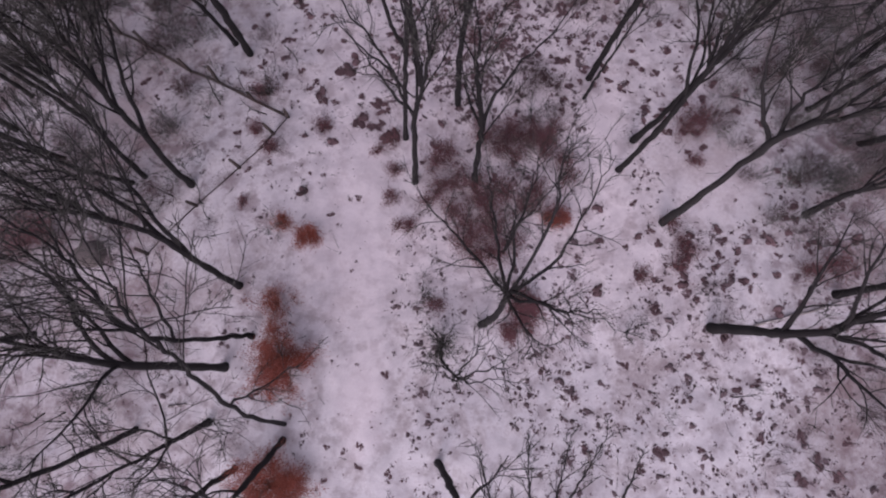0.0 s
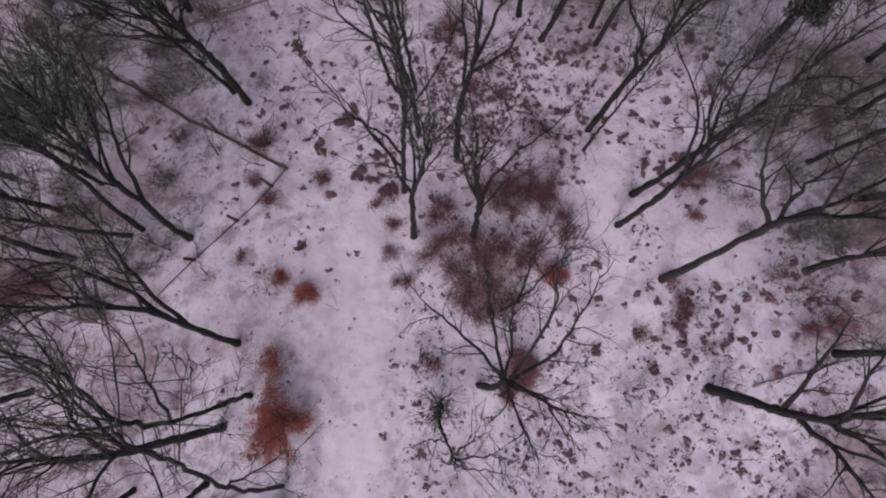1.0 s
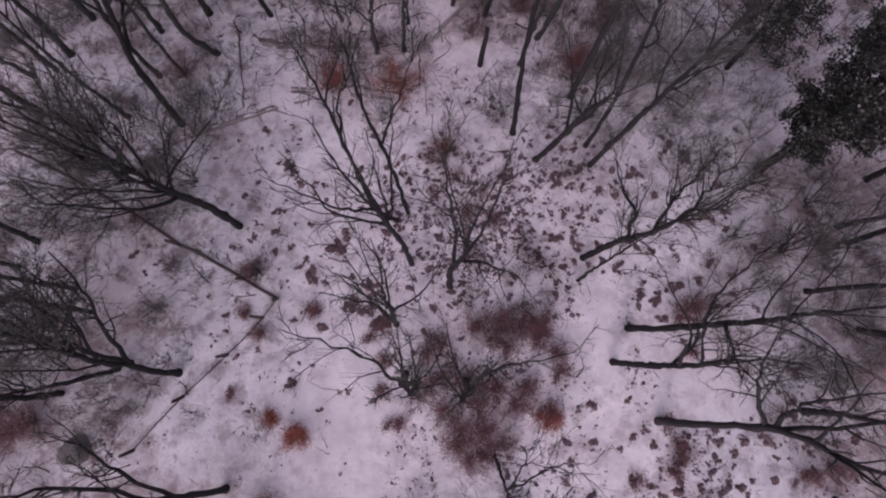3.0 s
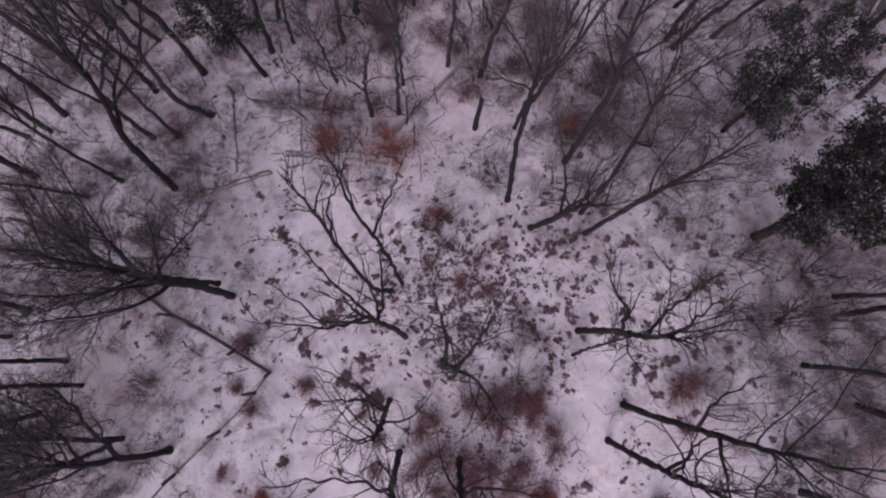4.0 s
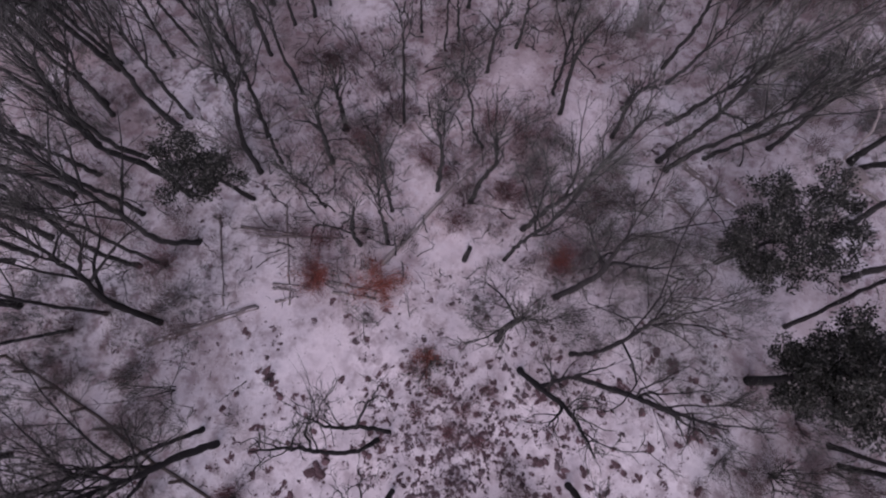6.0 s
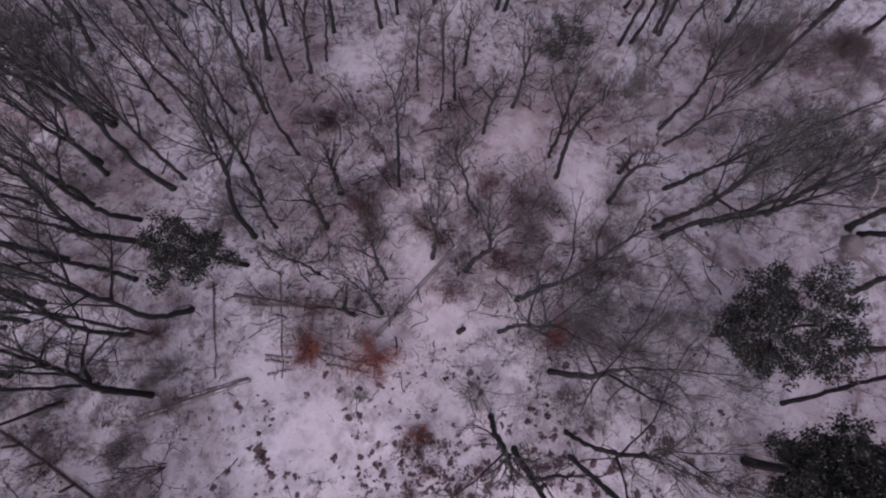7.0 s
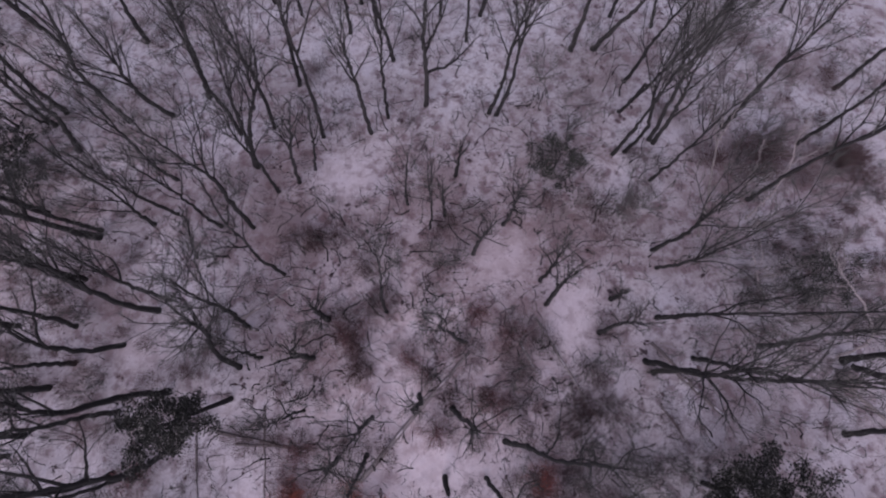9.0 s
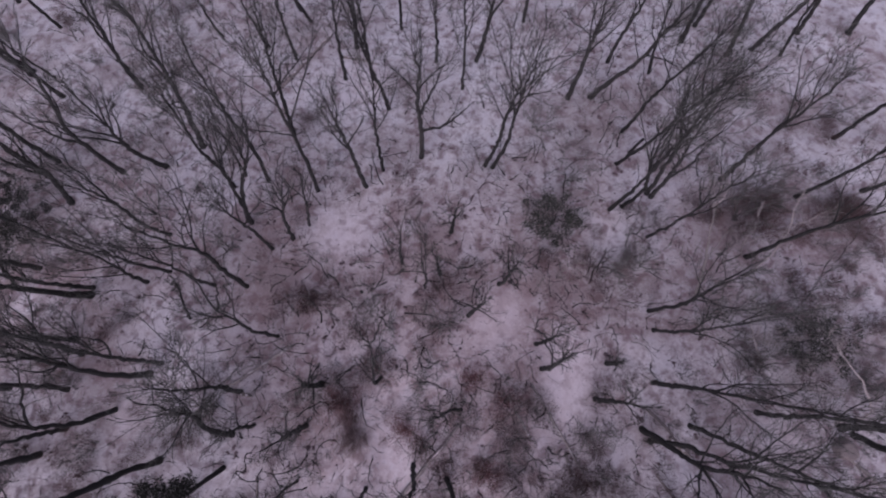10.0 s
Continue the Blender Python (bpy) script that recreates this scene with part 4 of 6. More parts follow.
bare_tree(33.85, 53.56, 11.9, -0.011, 0.020, 0.174, 0.46, 9, 0.80, 184)
bare_tree(38.99, 64.95, 12.6, -0.140, 0.169, 0.233, 0.38, 9, 1.13, 185)
bare_tree(34.41, 64.90, 15.1, -0.151, 0.160, 0.198, 0.47, 9, 0.85, 186)
bare_tree(-21.87, 14.87, 12.9, 0.062, 0.089, 0.157, 0.41, 12, 0.99, 187, tw=10, subs=10)
bare_tree(-23.02, 11.39, 12.9, -0.000, -0.001, 0.154, 0.42, 12, 1.01, 188, tw=10, subs=10)
bare_tree(21.89, 14.50, 14.7, -0.021, 0.031, 0.153, 0.47, 12, 0.88, 189, tw=10, subs=9)
bare_tree(-22.22, 30.08, 13.4, -0.005, -0.008, 0.208, 0.46, 11, 0.85, 190)
bare_tree(-25.12, 25.79, 13.0, -0.014, -0.019, 0.144, 0.39, 9, 0.96, 193)
bare_tree(19.94, 40.40, 7.0, -0.15, 0.5, 0.1, 0.85, 4, 0.9, 194, tw=3, subs=3, bark=PALE_BARK, label="pale dead leaning tree with bare peeling limbs",
          stem=((-0.3, 1.5, 1.8), (-0.7, 3.2, 3.6), (-1.0, 4.7, 5.2)), forks=(((-1.0, 4.6, 5.1), (-1.5, 5.4, 6.0), (-1.9, 6.1, 6.6)), ((-0.9, 4.4, 4.9), (-0.6, 5.4, 5.8), (-0.2, 6.2, 6.4)), ((-0.4, 2.0, 2.3), (0.3, 3.2, 3.2))))
bare_tree(23.6, 41.8, 6.4, 0.1, 0.5, 0.085, 0.8, 4, 0.85, 195, tw=3, subs=3, bark=PALE_BARK, label="pale dead leaning tree with bare peeling limbs",
          stem=((0.35, 0.6, 1.0), (0.58, 1.24, 2.4), (0.91, 2.57, 3.8), (0.56, 3.55, 5.0)), forks=(((0.91, 2.57, 3.8), (1.51, 2.82, 4.6), (1.96, 3.07, 5.2)), ((0.58, 1.24, 2.4), (1.04, 2.55, 3.2))))
bare_tree(27.3, 32.4, 7.0, -0.5, 0.5, 0.085, 0.85, 4, 0.87, 196, tw=3, subs=3, bark=PALE_BARK, label="pale dead leaning tree with bare peeling limbs",
          stem=((-0.25, 0.6, 2.3), (-1.36, 1.26, 4.5), (-2.24, 2.85, 5.2), (-3.6, 4.25, 5.9)), forks=(((-3.5, 4.2, 5.85), (-3.86, 5.27, 6.5), (-4.18, 6.28, 7.0)), ((-3.6, 4.2, 5.9), (-4.47, 4.96, 6.5)), ((-3.28, 3.75, 5.6), (-5.7, 3.7, 6.4))))
bare_tree(23.83, 43.42, 4.2, -0.2, 0.5, 0.06, 0.8, 3, 0.8, 197, tw=3, subs=3, bark=PALE_BARK, label="pale dead leaning tree with bare peeling limbs",
          stem=((-0.84, 0.41, 1.6), (-0.72, 1.32, 3.0), (-0.91, 2.24, 4.0)), forks=(((-0.82, 0.45, 1.7), (0.17, 0.81, 2.2)),))
bare_tree(23.44, 36.01, 4.8, -0.7, 0.75, 0.05, 0.8, 3, 0.8, 198, tw=3, subs=3, bark=PALE_BARK, label="pale dead leaning tree with bare peeling limbs",
          stem=((-1.52, 1.4, 2.0), (-2.52, 2.62, 3.4), (-3.27, 3.61, 4.6)), forks=(((-1.52, 1.4, 2.0), (-1.68, 2.39, 3.0), (-2.53, 3.58, 4.2)),))
bare_tree(21.18, 35.59, 4.4, -0.5, 0.8, 0.045, 0.8, 3, 0.8, 199, tw=3, subs=3, bark=PALE_BARK, label="pale dead leaning tree with bare peeling limbs",
          stem=((-1.07, 0.98, 1.5), (-1.56, 2.39, 3.0), (-2.03, 3.42, 4.2)))

# more of the wood at its edges
_rng = random.Random(5)
_made = []
while len(_made) < 58:
    x, y = _rng.uniform(-39, 43), _rng.uniform(-14, 82)
    if (-22 < x < 24.5 and y < 61) or (abs(x) < 30 and y < 48 and y > 25 and x > 0) or any(math.hypot(x - a, y - b) < 2.0 for a, b in _made):
        continue
    _made.append((x, y))
    bare_tree(x, y, _rng.uniform(11, 15.5), _rng.gauss(0, 0.04), _rng.gauss(0, 0.04), _rng.uniform(0.09, 0.19), _rng.uniform(0.34, 0.5), 9, _rng.uniform(0.8, 1.15), 400 + len(_made), tw=6)
for i in range(12):
    bare_tree(_rng.uniform(-43, -20), _rng.uniform(54, 78), _rng.uniform(11, 15), _rng.gauss(0, 0.04), _rng.gauss(0, 0.04), _rng.uniform(0.1, 0.18), _rng.uniform(0.34, 0.5), 9, _rng.uniform(0.8, 1.15), 480 + i, tw=6)


# ---- where the undergrowth stands: x, y, radius ----
TUSSOCKS = [(-6.30, 12.73, 0.32), (-4.22, 11.32, 0.31), (-5.11, 14.15, 0.46), (-3.68, 10.92, 0.24), (-2.64, 10.16, 0.36), (-3.29, 12.22, 0.31), (-6.02, 10.87, 0.43), (-7.48, 12.49, 0.19), (-7.56, 8.00, 0.15), (-8.11, 7.71, 0.12), (-6.64, 8.35, 0.15), (-5.86, 8.28, 0.15), (-5.09, 8.33, 0.15), (-4.04, 6.99, 0.26), (-4.46, 6.99, 0.17), (-5.31, 6.18, 0.28), (-9.24, 6.09, 0.18), (-8.66, 8.95, 0.19), (-9.80, 8.66, 0.25), (-10.61, 10.66, 0.26), (-9.57, 10.72, 0.19), (-5.96, 12.12, 0.16), (-3.96, 3.76, 0.16), (-4.29, 3.29, 0.14), (-5.00, 5.60, 0.17), (-7.08, 3.65, 0.14), (-7.66, 4.07, 0.11), (-1.00, 4.85, 0.19), (-1.26, 4.15, 0.13), (-1.52, 3.38, 0.13)]
TUSSOCKS += [(-2.17, 2.34, 0.11), (-4.26, 1.53, 0.13), (-2.60, -1.44, 0.21), (-1.07, -2.05, 0.24), (-3.89, -1.02, 0.16), (-2.33, -2.17, 0.13), (-1.64, -5.77, 0.22), (-2.25, -5.55, 0.22), (0.94, -2.17, 0.13), (-4.56, -3.13, 0.19), (-5.56, -3.37, 0.16), (-3.51, -4.42, 0.22), (-3.04, -3.72, 0.16), (-4.24, -4.65, 0.22), (-5.00, -4.42, 0.19), (-3.48, -5.33, 0.24), (-5.05, -5.79, 0.19), (-0.56, -3.24, 0.18), (0.18, -3.71, 0.16), (-5.63, -2.05, 0.16), (-4.66, -1.07, 0.13), (-5.41, 0.83, 0.14), (10.62, 11.78, 0.46), (11.31, 12.61, 0.34), (9.42, 12.94, 0.40), (8.66, 12.77, 0.26), (10.19, 14.50, 0.34), (12.46, 14.51, 0.28), (13.23, 9.54, 0.23), (12.34, 9.38, 0.23)]
TUSSOCKS += [(11.83, 9.85, 0.19), (12.93, 10.49, 0.40), (11.33, 13.98, 0.28), (7.97, 13.28, 0.46), (15.17, 11.65, 0.28), (16.01, 12.99, 0.29), (16.24, 11.00, 0.28), (8.83, 4.38, 0.23), (9.33, 6.66, 0.24), (10.41, 6.37, 0.21), (14.37, 6.82, 0.23), (17.69, 7.89, 0.49), (16.77, 7.58, 0.27), (10.33, 4.52, 0.30), (11.96, 4.52, 0.36), (9.62, 3.02, 0.29), (10.62, 2.48, 0.26), (11.37, 2.08, 0.35), (11.27, 3.42, 0.42), (12.25, 2.75, 0.24), (13.48, 4.66, 0.31), (13.85, 3.56, 0.31), (14.47, 2.34, 0.25), (15.45, 4.95, 0.26), (17.56, 4.39, 0.48), (19.02, 4.68, 0.35), (17.62, 3.29, 0.54), (15.85, 4.11, 0.26), (7.50, 4.66, 0.28), (6.37, 3.97, 0.33)]
TUSSOCKS += [(10.00, 5.22, 0.24), (11.37, 5.22, 0.24), (13.10, 3.97, 0.31), (16.75, 3.02, 0.46), (13.50, 3.01, 0.25), (5.93, -2.42, 0.19), (8.71, -3.37, 0.25), (7.89, -2.78, 0.28), (9.44, -4.64, 0.46), (9.96, -3.26, 0.23), (11.03, -0.61, 0.23), (11.65, -0.73, 0.21), (14.06, -1.85, 0.43), (13.11, -2.20, 0.27), (15.71, -4.11, 0.32), (16.23, -5.37, 0.52), (15.41, -5.81, 0.45), (16.89, -5.83, 0.40), (6.27, -4.64, 0.38), (8.40, -5.32, 0.34), (11.15, -4.65, 0.18), (7.12, -3.13, 0.22), (4.49, -1.33, 0.27), (5.42, -2.54, 0.22), (3.15, 0.16, 0.26), (2.23, -0.64, 0.31), (8.17, -1.09, 0.22), (9.05, -1.22, 0.22), (8.60, -1.95, 0.22), (11.99, -2.08, 0.21)]
TUSSOCKS += [(14.92, -2.81, 0.22), (13.94, -4.21, 0.25), (17.70, -4.24, 0.34), (18.27, -5.16, 0.41), (13.18, -0.86, 0.21), (16.29, -0.87, 0.26), (10.47, -2.07, 0.17), (11.26, -5.78, 0.24), (12.75, -5.57, 0.24), (5.29, 16.71, 0.28), (5.90, 16.71, 0.25), (7.48, 17.54, 0.29), (8.60, 18.05, 0.30), (7.19, 19.80, 0.27), (7.82, 19.80, 0.27), (7.44, 18.92, 0.20), (4.71, 17.38, 0.22), (7.22, 16.21, 0.28), (8.28, 16.20, 0.26), (4.46, 15.24, 0.37), (5.20, 15.08, 0.28), (5.78, 14.92, 0.28), (6.51, 14.60, 0.37), (4.85, 14.13, 0.27), (5.88, 14.12, 0.24), (7.45, 15.23, 0.31), (8.56, 14.28, 0.37), (9.86, 13.96, 0.28), (10.61, 14.12, 0.32), (12.88, 19.82, 0.43)]
TUSSOCKS += [(11.26, 18.23, 0.41), (11.49, 11.68, 0.32), (6.70, 13.19, 0.30), (5.82, 13.20, 0.24), (12.52, 21.83, 0.29), (-7.95, 18.95, 0.47), (-8.07, 16.87, 0.26), (-8.64, 16.22, 0.26), (-6.57, 13.60, 0.25), (-9.68, 20.07, 0.21), (-9.49, 21.36, 0.36), (-7.53, 14.24, 0.25), (4.05, 16.05, 0.25), (6.30, 15.88, 0.22), (3.70, 14.92, 0.27), (6.33, 17.55, 0.37), (6.96, 15.89, 0.25), (7.70, 15.89, 0.31), (3.04, 19.13, 0.25), (3.63, 18.33, 0.28), (2.08, 17.25, 0.30), (1.48, 17.87, 0.21), (3.28, 16.94, 0.30), (2.36, 16.05, 0.30), (1.17, 16.35, 0.24), (2.65, 15.46, 0.27), (6.14, 14.72, 0.37), (6.53, 14.01, 0.21), (7.22, 13.45, 0.31), (6.01, 12.62, 0.24)]
TUSSOCKS += [(6.23, 11.68, 0.36), (6.82, 11.95, 0.24), (4.30, 12.63, 0.24), (-0.46, 15.17, 0.27), (-0.02, 16.06, 0.24), (-0.90, 15.18, 0.24), (0.28, 15.46, 0.21), (-1.10, 17.42, 0.28), (-0.35, 18.51, 0.28), (0.57, 18.82, 0.22), (-0.68, 19.47, 0.25), (-1.79, 15.18, 0.30), (1.74, 13.74, 0.30), (-2.83, 11.81, 0.36), (-3.08, 11.01, 0.24), (-8.91, 17.01, 0.26), (-10.34, 17.18, 0.27), (-7.83, 18.57, 0.46), (-6.51, 17.92, 0.32), (-8.22, 16.39, 0.39), (-6.61, 15.49, 0.28), (-5.82, 16.99, 0.44), (-5.29, 16.08, 0.25), (-9.58, 14.91, 0.33), (-10.73, 14.33, 0.27), (-8.27, 14.04, 0.26), (-16.11, 14.04, 0.37), (-14.46, 13.61, 0.36), (-15.41, 14.48, 0.29), (-5.46, 12.35, 0.25)]
TUSSOCKS += [(13.91, 19.43, 0.76), (10.64, 18.16, 0.26), (10.00, 17.85, 0.32), (11.48, 17.54, 0.26), (15.06, 18.79, 0.49), (7.55, 14.01, 0.37), (11.45, 10.48, 0.45), (12.29, 10.48, 0.33), (11.27, 11.27, 0.39), (14.14, 11.52, 0.34), (13.70, 12.33, 0.33), (0.87, 14.59, 0.24), (1.47, 15.46, 0.21), (2.92, 14.59, 0.24), (-1.54, 16.66, 0.24), (-2.16, 17.27, 0.28), (3.55, 16.04, 0.24), (4.47, 16.64, 0.24), (4.21, 17.55, 0.25), (2.71, 18.18, 0.21), (5.16, 18.48, 0.22), (8.87, 18.79, 0.26), (9.62, 20.07, 0.30)]
RUSTY = [(-6.41, 5.04, 0.57), (-7.72, 5.81, 0.34), (-7.2, -0.75, 1.5), (-7.7, 1.75, 0.85), (-7.37, -6.03, 1.57), (3.72, 1.31, 0.80), (3.11, 0.37, 0.40), (5.55, 5.80, 0.55), (-2.08, 24.10, 1.20), (-5.75, 24.41, 0.83), (0.56, 19.95, 0.6), (8.18, 25.30, 0.8)]
DULL_RUSTY = [(-2.31, 8.53, 0.40), (-2.55, 6.97, 0.37), (-6.03, 10.93, 0.46), (-8.67, 9.74, 0.47), (5.18, 9.98, 0.6), (-9.52, 10.80, 0.39), (-9.36, 13.13, 0.7), (-9.9, 6.9, 0.25), (-3.2, 9.6, 0.3), (-1.6, 5.6, 0.3), (11.6, 4.6, 0.35), (12.6, 8.9, 0.4)]
BRACKENS = [(2.25, 10.24, 0.80), (3.39, 10.53, 0.80), (4.52, 10.38, 0.81), (5.50, 10.18, 0.75), (6.14, 8.9, 0.55), (6.2, 8.0, 0.6), (3.00, 7.20, 0.90), (1.64, 7.33, 0.90), (0.54, 7.74, 0.79), (-0.29, 8.84, 0.73), (0.6, 6.2, 0.65), (1.34, 5.23, 0.84), (2.46, 5.36, 0.84), (1.10, 4.6, 0.5), (2.17, 6.40, 0.84), (5.67, 6.08, 0.5), (-0.3, 7.2, 0.5), (-0.8, 6.8, 0.35), (3.6, 9.3, 0.7), (5.1, 9.3, 0.55), (1.72, 3.97, 0.67), (3.48, 1.61, 0.92), (11.51, 4.21, 0.46), (11.02, 3.46, 0.46), (9.27, 3.10, 0.42), (11.01, 5.61, 0.43), (0.32, 9.46, 0.66), (-0.23, 19.41, 0.56), (1.01, 18.42, 0.55), (2.53, 17.45, 0.55)]
BRACKENS += [(3.78, 18.40, 0.50), (1.75, 16.21, 0.54), (0.10, 17.15, 0.49), (3.08, 15.60, 0.48), (-0.32, 1.72, 0.47), (12.54, 10.81, 0.86), (13.32, 11.14, 0.68), (18.50, 3.57, 0.83), (-2.64, 10.09, 0.47), (-2.10, 5.51, 0.33), (-20.81, 4.99, 1.27), (-19.71, 5.56, 1.10), (-5.71, 26.82, 0.98), (-3.42, 33.32, 1.1), (8.32, 24.97, 1.15), (-5.98, 24.46, 0.97), (-15.09, 25.36, 1.18), (4.55, 34.89, 0.8), (6.68, 33.68, 0.8), (0.68, 31.93, 1.03), (5.45, 29.50, 0.89), (17.33, 3.24, 0.6), (2.1, 27.9, 0.7), (3.2, 4.6, 0.7), (3.9, 6.4, 0.85), (4.6, 7.4, 0.7), (2.4, 4.2, 0.6)]
SHRUBS = [(-9.20, 13.05, 1.50), (-13.87, 11.18, 0.7), (-5.49, 2.09, 0.60), (8.31, 0.40, 1.00), (-4.17, 0.65, 0.67), (-4.88, 6.03, 0.62), (4.38, -5.89, 3.13), (-0.90, 2.12, 0.85), (14.02, -2.04, 0.68), (-6.79, 7.24, 0.59), (17.62, 4.68, 1.02), (17.69, 7.89, 0.77), (4.55, 11.11, 1.16), (0.59, 19.86, 1.64), (-9.42, 23.88, 1.13), (-12.2, 11.6, 0.6), (20.23, 16.78, 1.75), (21.19, 14.18, 1.93), (15.81, 14.77, 1.40), (3.12, 22.11, 1.61), (-2.97, 21.82, 1.78), (-4.24, 21.49, 1.30), (-7.86, 18.89, 1.18), (-4.63, 17.60, 0.94), (11.61, 31.73, 2.00), (13.68, 22.09, 2.12), (10.01, 23.84, 1.55), (16.69, 17.54, 1.78), (18.10, 13.98, 1.98), (20.30, 13.13, 2.07)]
SHRUBS += [(-13.23, 18.31, 2.13), (-16.65, 19.00, 2.28), (-20.41, 19.06, 2.45), (-5.79, 39.55, 2.67), (-0.68, 38.34, 1.65), (10.69, 45.63, 2.75), (-3.45, 33.72, 1.85), (1.63, 34.90, 1.85), (-7.21, 41.73, 1.94), (-12.39, 43.40, 2.09), (10.99, 27.11, 1.58), (11.95, 29.55, 1.63), (12.97, 24.51, 1.77), (14.50, 23.88, 1.81), (3.89, 22.32, 1.64), (2.37, 38.31, 1.56), (-1.49, 30.63, 1.40), (0.22, 32.13, 1.60), (-8.01, 35.00, 1.56), (-5.68, 34.43, 1.73), (-1.86, 39.41, 1.15), (27.47, 40.71, 3.39), (23.68, 38.34, 2.71), (-1.56, 63.79, 2.17), (-15.78, 44.53, 2.31), (-18.39, 46.36, 2.20), (-21.17, 43.71, 2.48), (-12.94, 38.78, 2.13), (17.32, 36.81, 2.05), (14.68, 42.12, 2.06)]
SHRUBS += [(10.13, 43.71, 2.42), (7.58, 48.59, 1.70), (11.80, 49.11, 1.75), (4.24, 48.09, 1.67), (-20.90, 35.73, 2.37), (-11.47, 33.07, 2.05), (-7.86, 33.12, 1.76), (-26.27, 45.58, 2.72), (-3.09, 45.79, 1.49), (10.02, 53.63, 1.67), (16.31, 42.55, 1.90), (20.21, 42.20, 1.98), (33.14, 57.79, 4.27), (28.85, 54.75, 3.36), (20.37, 39.05, 1.94), (29.94, 40.75, 2.42), (27.87, 48.08, 2.37), (23.92, 46.12, 2.11), (30.26, 47.22, 2.44), (26.23, 48.50, 2.03), (32.04, 45.90, 2.37), (29.10, 46.26, 2.27)]
LOGS = [(-15.31, 20.65, -9.10, 22.79, 0.20, 0.00), (-13.45, 21.58, -9.28, 22.90, 0.13, 0.00), (-2.09, 25.27, 4.13, 32.51, 0.19, 1.00), (-10.76, 27.71, -5.25, 26.78, 0.15, 0.00), (-8.41, 24.10, -6.89, 24.00, 0.10, 0.00), (-8.14, 23.09, -6.83, 23.35, 0.10, 0.00), (-4.86, 23.60, -2.38, 23.21, 0.13, 0.00), (16.64, 31.62, 19.29, 28.89, 0.18, 0.00), (15.59, 29.58, 16.91, 27.31, 0.10, 0.00), (-10.77, 34.26, -6.90, 36.95, 0.16, 1.00), (8.40, 34.64, 11.71, 28.66, 0.13, 1.00), (6.95, 33.95, 8.22, 31.37, 0.13, 1.00), (10.22, 30.76, 10.69, 28.36, 0.13, 1.00), (15.50, 33.19, 17.74, 30.81, 0.14, 0.00), (-8.14, 29.21, -7.28, 22.88, 0.09, 0.00), (-12.25, 28.52, -11.12, 22.86, 0.09, 0.00)]
LOGS += [(27.28, 30.81, 29.42, 28.64, 0.19, 1.00), (14.28, 0.69, 18.69, 1.84, 0.09, 1.00), (-10.68, 57.96, -7.06, 63.91, 0.19, 0.00), (-6.27, 61.24, -2.80, 60.23, 0.16, 0.00), (-5.47, 24.30, -1.84, 23.52, 0.12, 0.00), (-9.50, 27.10, -4.70, 26.92, 0.11, 0.00), (-6.36, 31.19, -5.22, 32.56, 0.13, 0.00), (-10.92, 34.09, -9.22, 33.77, 0.16, 0.00), (-8.41, 23.92, -7.04, 23.71, 0.11, 0.00), (20.84, 34.06, 23.00, 33.90, 0.17, 0.00), (6.27, -4.64, 6.41, -5.31, 0.11, 0.00), (-12.30, -2.80, -11.53, -2.68, 0.09, 0.00)]
FENCE_RUNS = [[(-8.01, 11.60), (-8.66, 10.60), (-10.28, 8.77), (-12.28, 6.77), (-14.38, 4.30)], [(-8.01, 11.60), (-11.97, 13.77), (-13.66, 14.55), (-16.30, 16.23), (-20.09, 18.34), (-23.71, 20.08)]]
STUMPS = [(-17.12, 4.28), (27.32, 30.97)]


